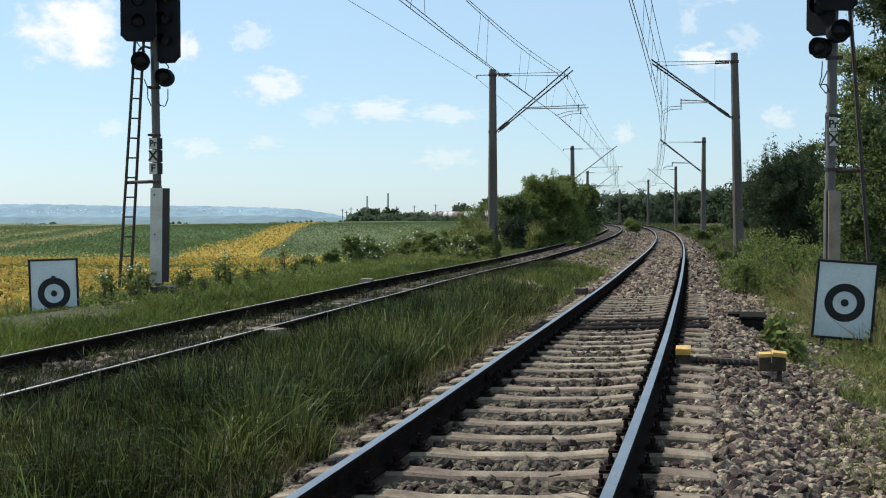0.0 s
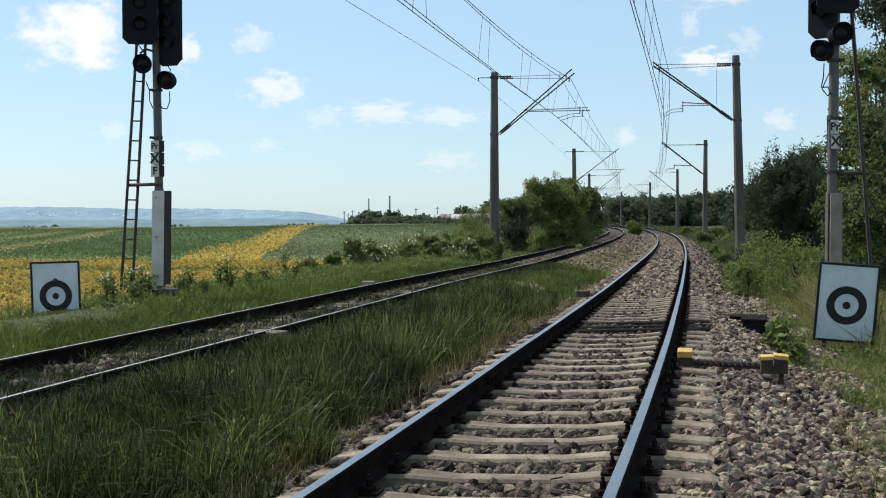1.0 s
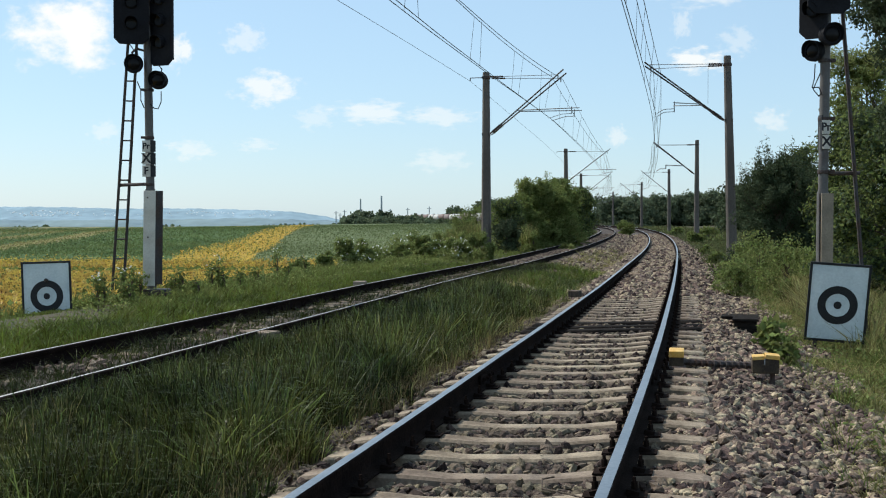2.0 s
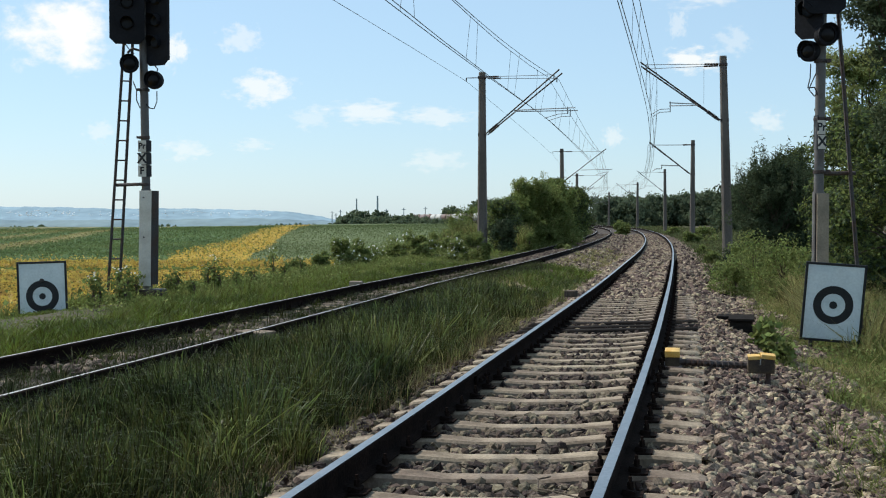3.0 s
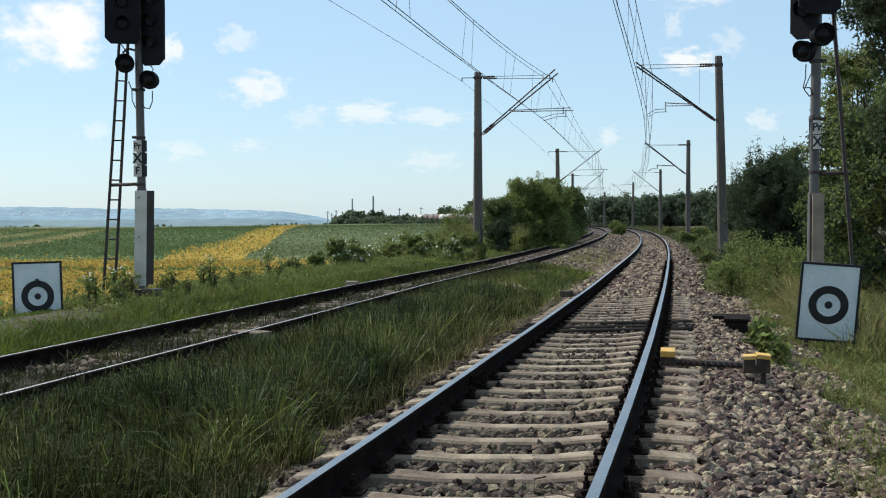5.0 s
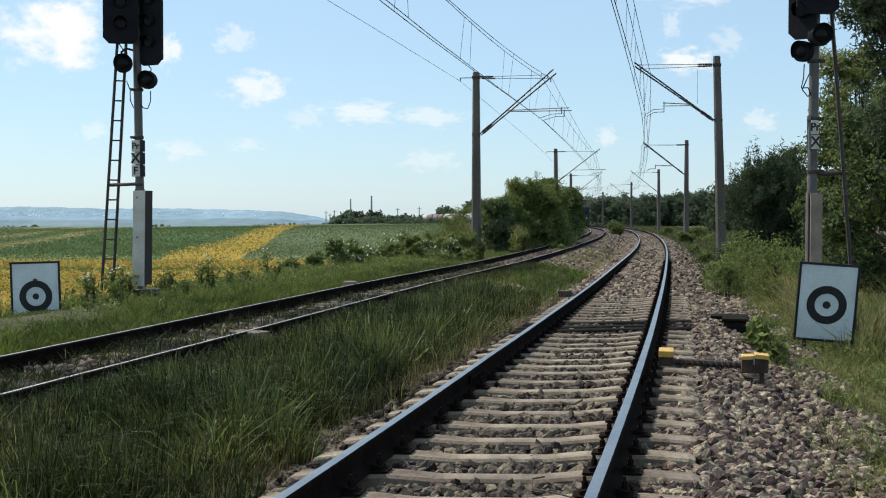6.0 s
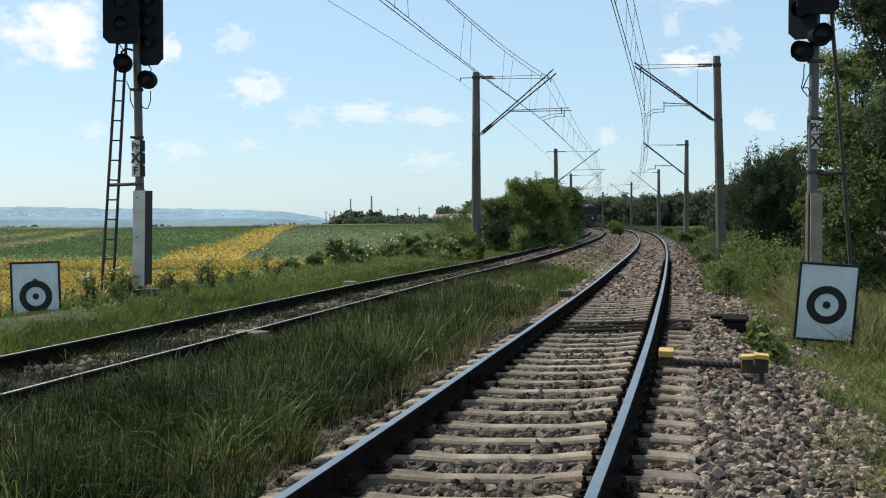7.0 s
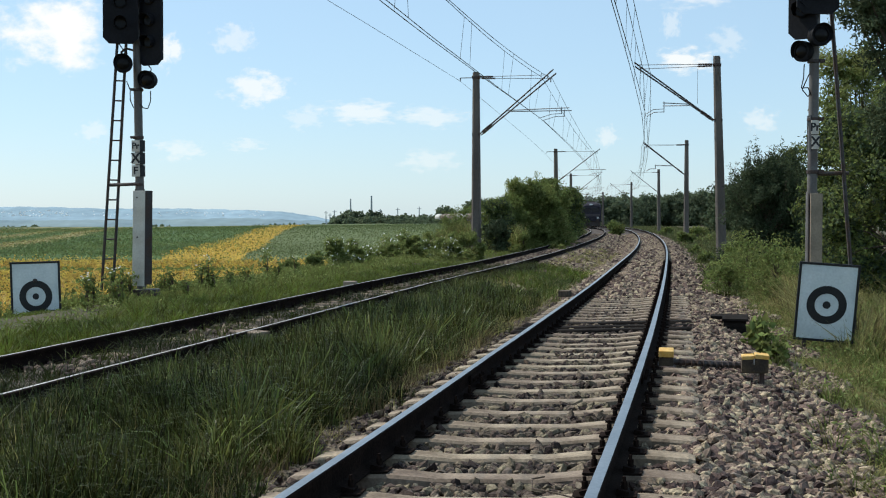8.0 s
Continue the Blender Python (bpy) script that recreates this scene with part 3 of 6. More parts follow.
def target_board(m, label, knob, w=0.80, h=1.09):
    """A white board with a black edge, a black ring and a black centre, on two short posts. Its face looks to -y."""
    t = empty("target_board", m, label, "track sign", "target boards")
    bm = bmesh.new()
    box(bm, (w - 0.03, 0.012, h - 0.03), (0, 0, h / 2))
    part("panel", bm, M_WHITE, t, "white painted panel")
    bm = bmesh.new()
    for x in (-1, 1):
        box(bm, (0.035, 0.03, h), (x * (w / 2 - 0.015), 0, h / 2), bevel=0.004)
    for z in (0.017, h - 0.017):
        box(bm, (w - 0.066, 0.028, 0.034), (0, 0, z), bevel=0.004)
    part("frame", bm, M_BLACKPAINT, t, "black edging")
    face = pose(0, -0.0065, h * 0.47, 90, 0, 0)
    bm = ring_mesh(bmesh.new(), 0.158, 0.265, 0.004)
    bm.transform(face)
    part("ring", bm, M_BLACKPAINT, t, "black painted ring")
    bm = ring_mesh(bmesh.new(), 0, 0.052, 0.004)
    bm.transform(face)
    part("bullseye", bm, M_BLACKPAINT, t, "black painted dot")
    if knob:
        bm = lathe(bmesh.new(), [(0.035, 0), (0.035, 0.03), (0.022, 0.045), (0.01, 0.05)], 12, pose(0, -0.008, h * 0.47 + 0.262, 90, 0, 0))
        part("knob", bm, M_DARKSTEEL, t, "small dark knob over the ring")
    for x in (-0.25, 0.25):
        bm = bmesh.new()
        box(bm, (0.05, 0.04, 1.1), (x, 0.03, 0.2))
        part("post", bm, M_DARKSTEEL, t)
    return t


target_board(pose(-6.72, 20.0, -0.51, 0, -1.6, 6), "white target board with a black ring standing in grass", True)
target_board(pose(5.225, 16.6, -0.39, 6, 3.8, -10), "leaning white target board with a black ring in grass", False)


def hood(bm, at, r, length, turn=0.0):
    """A lamp's sunshade: a tube cut open below, looking to -y."""
    seg = 18
    m = Matrix.Translation(at) @ pose(0, 0, 0, 0, 0, turn)
    p, q = [], []
    for i in range(seg + 1):
        a = math.radians(-35 + 250 * i / seg)
        c, s_ = r * math.cos(a), r * math.sin(a)
        p.append(bm.verts.new(m @ Vector((c, 0, s_))))
        q.append(bm.verts.new(m @ Vector((c, -length * (0.55 + 0.45 * max(0, math.sin(a))), s_))))
    for i in range(seg):
        bm.faces.new((p[i], p[i + 1], q[i + 1], q[i]))
    return bm


def round_lamp(parent, at, r, turn):
    """A round lamp housing on a bracket, with its lens and hood."""
    m = Matrix.Translation(at) @ pose(0, 0, 0, 0, 0, turn)
    bm = lathe(bmesh.new(), [(r * 0.35, -0.20), (r * 0.75, -0.14), (r * 0.95, -0.05), (r, 0.0), (r, 0.06), (r * 0.8, 0.07)], 24, m @ pose(0, 0, 0, 90, 0, 0))
    lamp = smooth(part("lamp", bm, M_BLACK, parent, "round black lamp housing"))
    bm = lathe(bmesh.new(), [(r * 0.72, 0.066), (r * 0.6, 0.085), (r * 0.3, 0.1), (0.01, 0.105)], 20, m @ pose(0, 0, 0, 90, 0, 0))
    smooth(part("lens", bm, M_LENS, lamp))
    bm = bmesh.new()
    hood(bm, (0, -0.06, 0), r * 0.98, 0.09)
    bm.transform(m)
    o = part("hood", bm, M_BLACK, lamp)
    sol = o.modifiers.new("thickness", "SOLIDIFY")
    sol.thickness = 0.006


def signal_head(parent, at, w, h, turn, lamps):
    """A flat box with cut corners and a row of lamps with hoods."""
    m = Matrix.Translation(at) @ pose(0, 0, 0, 0, 0, turn)
    bm = bmesh.new()
    c = 0.10
    out = [(-w / 2, c), (-w / 2 + c, 0), (w / 2 - c, 0), (w / 2, c), (w / 2, h - c), (w / 2 - c, h), (-w / 2 + c, h), (-w / 2, h - c)]
    f = [bm.verts.new((x, -0.02, z)) for x, z in out]
    bk = [bm.verts.new((x, 0.02, z)) for x, z in out]
    bm.faces.new(f), bm.faces.new(bk[::-1])
    for i in range(8):
        bm.faces.new((f[i], bk[i], bk[(i + 1) % 8], f[(i + 1) % 8]))
    box(bm, (w * 0.62, 0.16, h * 0.9), (0, 0.10, h / 2), bevel=0.02)
    bmesh.ops.recalc_face_normals(bm, faces=bm.faces)
    bm.transform(m)
    head = part("signal_head", bm, M_BLACK, parent, "black backing board with cut corners")
    for z in lamps:
        bm = bmesh.new()
        lathe(bm, [(0.105, 0.02), (0.105, 0.05), (0.09, 0.055), (0.07, 0.045), (0.01, 0.05)], 20, m @ pose(0, 0, z, 90, 0, 0))
        smooth(part("lens", bm, M_LENS, head))
        bm = bmesh.new()
        hood(bm, (0, -0.03, z), 0.115, 0.2)
        bm.transform(m)
        o = part("hood", bm, M_BLACK, head)
        sol = o.modifiers.new("thickness", "SOLIDIFY")
        sol.thickness = 0.006


def letters(text, size, m, parent, material=M_BLACKPAINT):
    cu = bpy.data.curves.new("lettering", "FONT")
    cu.body = text
    cu.size = size
    cu.align_x, cu.align_y = "CENTER", "CENTER"
    cu.extrude = 0.001
    cu.offset = size * 0.03
    cu.materials.append(material)
    ob = new("lettering", cu)
    ob.parent = parent
    ob.matrix_basis = m
    return ob


def plate(parent, at, w, h, text, size, turn, paint=None):
    """A lettered plate on the mast, bent back at its edges."""
    m = Matrix.Translation(at) @ pose(0, 0, 0, 0, 0, turn)
    bm = bmesh.new()
    box(bm, (w, 0.012, h), (0, 0, 0), bevel=0.003)
    bm.transform(m)
    p = part("letter_plate", bm, paint or M_GREY, parent, "pale plate with black letters")
    letters(text, size, m @ pose(0, -0.008, 0, 90, 0, 0), p)


def ladder(parent, foot, head, w, rungs, cross):
    """Two flat stiles and round rungs."""
    foot, head, cross = Vector(foot), Vector(head), Vector(cross).normalized()
    for k in (-1, 1):
        bm = bmesh.new()
        rod(bm, foot + cross * w / 2 * k, head + cross * w / 2 * k * 0.75, 0.028, seg=6)
        part("stile", bm, M_DARKSTEEL, parent)
    for i in range(rungs):
        f = (i + 0.6) / rungs
        p = foot + (head - foot) * f
        ww = w / 2 * (1 - 0.25 * f)
        bm = bmesh.new()
        rod(bm, p - cross * ww, p + cross * ww, 0.014, seg=6)
        part("rung", bm, M_DARKSTEEL, parent)


def left_signal():
    t = empty("railway_signal", pose(-5.36, 21.5, 0), "tall grey light signal with black heads and a ladder", "railway signal", "signals beside the tracks")
    k = 21.5 / 2143
    zz = lambda y: 1.35 + (380.7 - y) * k
    xx = lambda x: (x - 250) * k
    at = lambda x, y, d: (px(x, 21.5 + d) + 5.36, d, 1.35 + (380.7 - y) * (21.5 + d) / FOCAL)
    bm = bmesh.new()
    box(bm, (0.42, 0.36, 0.12), (0.09, 0, zz(515) - 0.03), bevel=0.02)
    part("foundation", bm, M_DARKSTEEL, t, "low dark foot")
    bm = bmesh.new()
    rod(bm, (0, 0, zz(520)), (-0.02, 0, zz(335)), 0.085, seg=20)
    rod(bm, (-0.02, 0, zz(335)), at(243, -40, 0), 0.075, 0.07, seg=20)
    smooth(part("mast", bm, M_MASTPAINT, t))
    bm = bmesh.new()
    box(bm, (0.235, 0.02, zz(338) - zz(506)), (xx(250) - 0.01, -0.14, (zz(338) + zz(506)) / 2), (0, 1.1, -16), bevel=0.006)
    cab = part("cable_cover", bm, M_GREY, t, "grey sheet-metal cover with a side darkened for shade")
    # Right side of the cover, coloured dark because it faces from the sun.
    bm = bmesh.new()
    box(bm, (0.02, 0.22, zz(338) - zz(504)), (xx(250) + 0.125, -0.06, (zz(338) + zz(504)) / 2), (0, 1.1, -30), bevel=0.004)
    part("side_sheet", bm, M_DARKSTEEL, cab)
    for z in (350, 420, 490):
        bm = bmesh.new()
        rod(bm, (xx(247), -0.15, zz(z)), (xx(247), -0.165, zz(z)), 0.015, seg=6)
        part("bolt", bm, M_DARKSTEEL, cab)
    # plates
    for y, h, txt, s in ((259, 0.20, "Pr", 0.15), (281, 0.21, "X", 0.24), (303, 0.20, "F", 0.18)):
        plate(t, at(241, y, -0.10), 0.15, h, txt, s, -10)
        bm = bmesh.new()
        box(bm, (0.11, 0.012, h), at(253, y, -0.06), (0, 0, 55))
        part("plate_back", bm, M_BLACKPAINT, t)
    for y in (160, 244, 327):
        bm = bmesh.new()
        lathe(bm, [(0.09, -0.025), (0.095, -0.02), (0.095, 0.02), (0.09, 0.025)], 16, Matrix.Translation((xx(246), 0, zz(y))))
        box(bm, (0.06, 0.09, 0.04), (xx(246) - 0.09, -0.05, zz(y)))
        part("collar", bm, M_DARKSTEEL, t)
    signal_head(t, at(216, 79, -0.22), 0.60, 1.75, 12, (0.35, 0.72, 1.09))
    signal_head(t, at(268, 117, -0.10), 0.50, 2.1, -24, (0.40, 0.78, 1.16, 1.54))
    round_lamp(t, at(220, 114, -0.20), 0.165, 10)
    round_lamp(t, at(264, 143, -0.12), 0.16, -8)
    bm = bmesh.new()
    polyrod(bm, [at(216, 95, -0.1), at(225, 87, -0.08), at(243, 92, 0)], 0.02)
    rod(bm, at(262, 145, -0.02), at(245, 145, 0), 0.03)
    part("lamp_bracket", bm, M_DARKSTEEL, t)
    for pts in ([(268, 162), (268, 180), (263, 193), (255, 192), (249, 185)], [(226, 145), (232, 160), (232, 178), (238, 192)], [(264, 116), (270, 124), (268, 128)], [(212, 78), (222, 92), (228, 97)]):
        bm = bmesh.new()
        polyrod(bm, [at(x, y, -0.08) for x, y in pts], 0.009, 6)
        part("cable", bm, M_BLACK, t)
    ladder(t, at(189, 514, 0.25), at(219, 60, 0.12), 0.20, 13, (1, 0.35, 0))
    bm = bmesh.new()
    rod(bm, at(192, 328, 0.22), at(247, 326, 0), 0.03, seg=8)
    part("ladder_stay", bm, M_DARKSTEEL, t)


def right_signal():
    t = empty("railway_signal", pose(5.33, 17.5, 0), "grey light signal with black heads and a leaning ladder", "railway signal", "signals beside the tracks")
    k = 17.5 / 2143
    zz = lambda y: 1.35 + (380.7 - y) * k
    xx = lambda x: (x - 1437) * k
    at = lambda x, y, d: (px(x, 17.5 + d) - 5.33, d, 1.35 + (380.7 - y) * (17.5 + d) / FOCAL)
    bm = bmesh.new()
    rod(bm, (-0.01, 0, zz(610)), (0, 0, zz(340)), 0.085, seg=20)
    rod(bm, (0, 0, zz(340)), at(1440, -30, 0), 0.07, seg=20)
    smooth(part("mast", bm, M_MASTPAINT, t))
    bm = bmesh.new()
    box(bm, (0.19, 0.02, zz(343) - zz(600)), (xx(1440), -0.13, (zz(343) + zz(600)) / 2), (0, 0, 14), bevel=0.005)
    cab = part("cable_cover", bm, M_TAN, t, "weathered tan sheet-metal cover")
    bm = bmesh.new()
    box(bm, (0.012, 0.16, zz(343) - zz(600)), (xx(1429), -0.05, (zz(343) + zz(600)) / 2), (0, 0, -14), bevel=0.004)
    part("side_sheet", bm, M_DARKSTEEL, cab)
    plate(t, at(1441, 226, -0.085), 0.115, 0.20, "Pr", 0.16, 8, M_GREY)
    plate(t, at(1442, 252, -0.085), 0.115, 0.20, "X", 0.2, 8, M_GREY)
    bm = bmesh.new()
    box(bm, (0.012, 0.13, 0.5), at(1431, 236, -0.02), (0, 0, 8))
    part("plate_back", bm, M_BLACKPAINT, t)
    for y in (110, 212, 305):
        bm = bmesh.new()
        lathe(bm, [(0.085, -0.025), (0.09, -0.02), (0.09, 0.02), (0.085, 0.025)], 16, Matrix.Translation((xx(1438), 0, zz(y))))
        box(bm, (0.07, 0.09, 0.05), (xx(1438) + 0.1, -0.04, zz(y)))
        part("collar", bm, M_DARKSTEEL, t)
    signal_head(t, at(1418, 71, -0.10), 0.42, 1.5, -40, (0.4, 0.8))
    signal_head(t, at(1444, 27, -0.25), 0.62, 1.5, 6, (0.32, 0.7))
    round_lamp(t, at(1447, 64, -0.22), 0.16, 8)
    round_lamp(t, at(1420, 93, 0.02), 0.15, -50)
    for pts in ([(1421, 115), (1420, 140), (1416, 157), (1428, 156), (1434, 170)], [(1430, 132), (1422, 150), (1418, 160), (1428, 172), (1433, 165)]):
        bm = bmesh.new()
        polyrod(bm, [at(x, y, -0.06) for x, y in pts], 0.008, 6)
        part("cable", bm, M_BLACK, t)
    ladder(t, at(1517, 600, 0.35), at(1467, 10, 0.10), 0.26, 13, (0.31, 1, 0))
    bm = bmesh.new()
    rod(bm, at(1440, 308, 0), at(1500, 307, 0.2), 0.03, seg=8)
    part("ladder_stay", bm, M_DARKSTEEL, t)


left_signal()
right_signal()


# ---- track equipment ----
def track_magnet():
    """A yellow-topped magnet beside the rail, joined by a pipe to a yellow junction box on a stake."""
    t = empty("track_magnet", pose(2.22, 12.0, 0, 0, 0, -11), "yellow-topped track magnet beside the rail", "track magnet")
    bm = box(bmesh.new(), (0.14, 0.34, 0.17), (0, 0, -0.09), bevel=0.012)
    part("housing", bm, M_YELLOWSIDE, t, "dark housing, its paint darkened for shade")
    bm = box(bmesh.new(), (0.145, 0.36, 0.06), (0, 0, -0.015), bevel=0.006)
    part("lid", bm, M_YELLOW, t, "yellow lid")
    # Bracket, its dark block enlarged to stand in for the shadow below.
    bm = bmesh.new()
    box(bm, (0.19, 0.5, 0.16), (0.0, -0.02, -0.21), bevel=0.02)
    box(bm, (0.28, 0.08, 0.03), (-0.1, -0.1, -0.24))
    part("bracket", bm, M_DARKSTEEL, t)
    j = empty("junction_box", pose(3.02, 11.7, 0, 0, 0, -11), "yellow junction box on a steel stake", "junction box")
    bm = box(bmesh.new(), (0.25, 0.20, 0.15), (0, 0, -0.10), bevel=0.012)
    part("body", bm, M_YELLOWSIDE, j, "dark box body, its paint darkened for shade")
    bm = bmesh.new()
    box(bm, (0.115, 0.21, 0.035), (-0.065, 0, -0.025), (0, -4, 0), bevel=0.005)
    box(bm, (0.135, 0.22, 0.04), (0.065, 0, -0.015), (0, 5, 0), bevel=0.005)
    part("lid", bm, M_YELLOW, j, "yellow lid in two halves")
    bm = bmesh.new()
    box(bm, (0.045, 0.045, 0.42), (0.07, 0.0, -0.35))
    part("stake", bm, M_DARKSTEEL, j)
    bm = bmesh.new()
    box(bm, (0.01, 0.012, 0.06), (-0.01, -0.105, -0.06))
    part("latch", bm, M_GALV, j)
    bm = bmesh.new()
    pts = [Vector((2.27, 12.0, -0.11)), Vector((2.5, 11.97, -0.115)), Vector((2.95, 11.8, -0.12))]
    polyrod(bm, pts, 0.033)
    for i in range(12):
        p = pts[0].lerp(pts[2], (i + 0.5) / 12)
        rod(bm, p - Vector((0.012, 0, 0)), p + Vector((0.012, 0, 0)), 0.039, seg=8)
    tagged(smooth(part("cable_pipe", bm, M_DARKSTEEL)), "dark ribbed cable pipe between magnet and box", "cable pipe")


def point_box():
    """A low dark steel trough with a lid at the edge of the ballast."""
    t = empty("steel_trough", pose(4.33, 17.9, -0.31, 0, 0, -14), "dark steel trough at the edge of the ballast", "cable trough")
    bm = box(bmesh.new(), (0.32, 0.8, 0.20), (0, 0, 0.02), bevel=0.02)
    part("body", bm, M_TARRED, t)
    bm = box(bmesh.new(), (0.37, 0.9, 0.035), (0, 0, 0.14), bevel=0.01)
    part("lid", bm, M_TARRED, t)
    bm = bmesh.new()
    box(bm, (0.5, 0.42, 0.05), (-0.12, 0.72, 0.09), bevel=0.008)
    part("cover_plate", bm, M_TARRED, t)


track_magnet()
point_box()


def stub_block(at, turn, size, label, paint=None):
    bm = box(bmesh.new(), size, (0, 0, 0), bevel=0.02)
    ob = part("concrete_block", bm, paint or M_CONCRETE)
    ob.matrix_basis = Matrix.Translation(at) @ pose(0, 0, 0, 0, 0, turn)
    return tagged(ob, label, "concrete block", "blocks beside the track")


stub_block((2.28, 22.6, -0.12), -24, (0.20, 0.22, 0.12), "small soiled brown concrete block beside the rail", M_BARK)
stub_block((-2.36, 14.7, -0.12), -28, (0.46, 0.26, 0.12), "broken sleeper end of pale concrete")
stub_block((-1.95, 25.4, -0.09), -8, (0.26, 0.22, 0.10), "weathered brown concrete block beside the far rail", M_TAN)


def loose_wire():
    """A bent end of wire lying on the stones."""
    bm = bmesh.new()
    pts = [Vector((0.58, 6.9, -0.15)), Vector((0.50, 6.75, -0.13)), Vector((0.49, 6.6, -0.15)), Vector((0.56, 6.45, -0.13)), Vector((0.68, 6.35, -0.14)), Vector((0.76, 6.2, -0.15))]
    polyrod(bm, pts, 0.005, 6)
    tagged(part("loose_wire", bm, M_BARK), "bent piece of old wire lying on the ballast", "wire")


def fishplates():
    """Bolted plates at a rail joint, one on either side of the web."""
    for u in (-0.7535, 0.7535):
        for k in (-1, 1):
            bm = bmesh.new()
            box(bm, (0.022, 0.62, 0.085), (0, 0, 0), bevel=0.006)
            for y in (-0.22, -0.08, 0.08, 0.22):
                rod(bm, (k * 0.012, y, 0), (k * 0.04, y, 0), 0.018, seg=6)
            ob = part("fishplate", bm, M_RUST, RIGHT_TRACK, "bolted rusty joint plate")
            p = on_right(11.1, u + k * 0.026, -0.09)
            ob.matrix_basis = Matrix.Translation(p) @ pose(0, 0, 0, 0, 0, -math.degrees(heading(11.1)))


loose_wire()
fishplates()


# ---- vegetation ----
RNG = np.random.default_rng(7)


def blades(name, x, y, height, width, material, label, lean=0.35, z=None, to=None, arch=False):
    """Many grass blades, each a bent tapering strip."""
    n = len(x)
    z = land(x, y) - 0.02 if z is None else z
    az = RNG.uniform(0, math.tau, n)
    to = RNG.uniform(0, math.tau, n) if to is None else to
    h = height * RNG.uniform(0.55, 1.15, n)
    # trodden grass round the foot of the board
    h = np.where(((x + 6.2) / 1.2) ** 2 + ((y - 17.9) / 2.8) ** 2 < 1, h * 0.22, h)
    w = width * RNG.uniform(0.7, 1.3, n) / 2
    ln = h * lean * RNG.uniform(0.2, 1.6, n)
    cx, cy = np.cos(az) * w, np.sin(az) * w
    dx, dy = np.cos(to) * ln, np.sin(to) * ln
    P = np.stack([x, y, z], 1)
    rows = []
    bend = ((0, 0, 1.0), (0.5, 0.12, 0.9), (0.88, 0.5, 0.7), (0.93, 1.0, 0.1)) if arch else ((0, 0, 1.0), (0.55, 0.25, 0.85), (1.0, 1.0, 0.12))
    for f, g, k in bend:
        c = P + np.stack([dx * g, dy * g, h * f * (1 - 0.12 * g)], 1)
        e = np.stack([cx * k, cy * k, np.zeros(n)], 1)
        rows += [c - e, c + e]
    V = np.stack(rows, 1).reshape(-1, 3)
    i = np.arange(n)[:, None] * 2 * len(bend)
    F = np.concatenate([i + np.array([[2 * j, 2 * j + 1, 2 * j + 3, 2 * j + 2]]) for j in range(len(bend) - 1)], 0)
    return tagged(bulk(name, V, F, material), label, "grass", kind="stuff")


def strip(n, y0, y1, u0, u1, left=False, power=1.0):
    """Random places in a strip along the line, denser near the start for power > 1."""
    f = RNG.uniform(0, 1, n) ** power
    y = y0 + (y1 - y0) * f
    s = s_of_y(y)
    u = RNG.uniform(u0, u1, n)
    if left:
        u = u - np.interp(s, S, APART)
    h = np.interp(s, S, HEAD)
    return np.interp(s, S, CX) + u * np.cos(h), y - u * np.sin(h), u


def clumpy(x, y, keep, scale=1.0):
    """Thins places out in patches."""
    m = wave(x * scale, y * scale) * 0.5 + 0.5 + RNG.uniform(-0.3, 0.3, len(x)) > 1 - keep
    return x[m], y[m]


def tufts(name, x, y, height, per, spread, width, material, label, lean=0.5, arch=False):
    """Grass in tufts: blades that spread outwards from a middle, long and short."""
    n = len(x)
    h = np.repeat(height * RNG.uniform(0.45, 1.4, n), per)
    a, q = RNG.uniform(0, math.tau, n * per), np.sqrt(RNG.uniform(0, 1, n * per))
    r = spread * q * np.repeat(RNG.uniform(0.6, 1.3, n), per)
    X, Y = np.repeat(x, per) + np.cos(a) * r, np.repeat(y, per) + np.sin(a) * r
    return blades(name, X, Y, h * (1.1 - 0.45 * q), width, material, label, lean * (0.5 + q), to=a + RNG.normal(size=n * per) * 0.5, arch=arch)


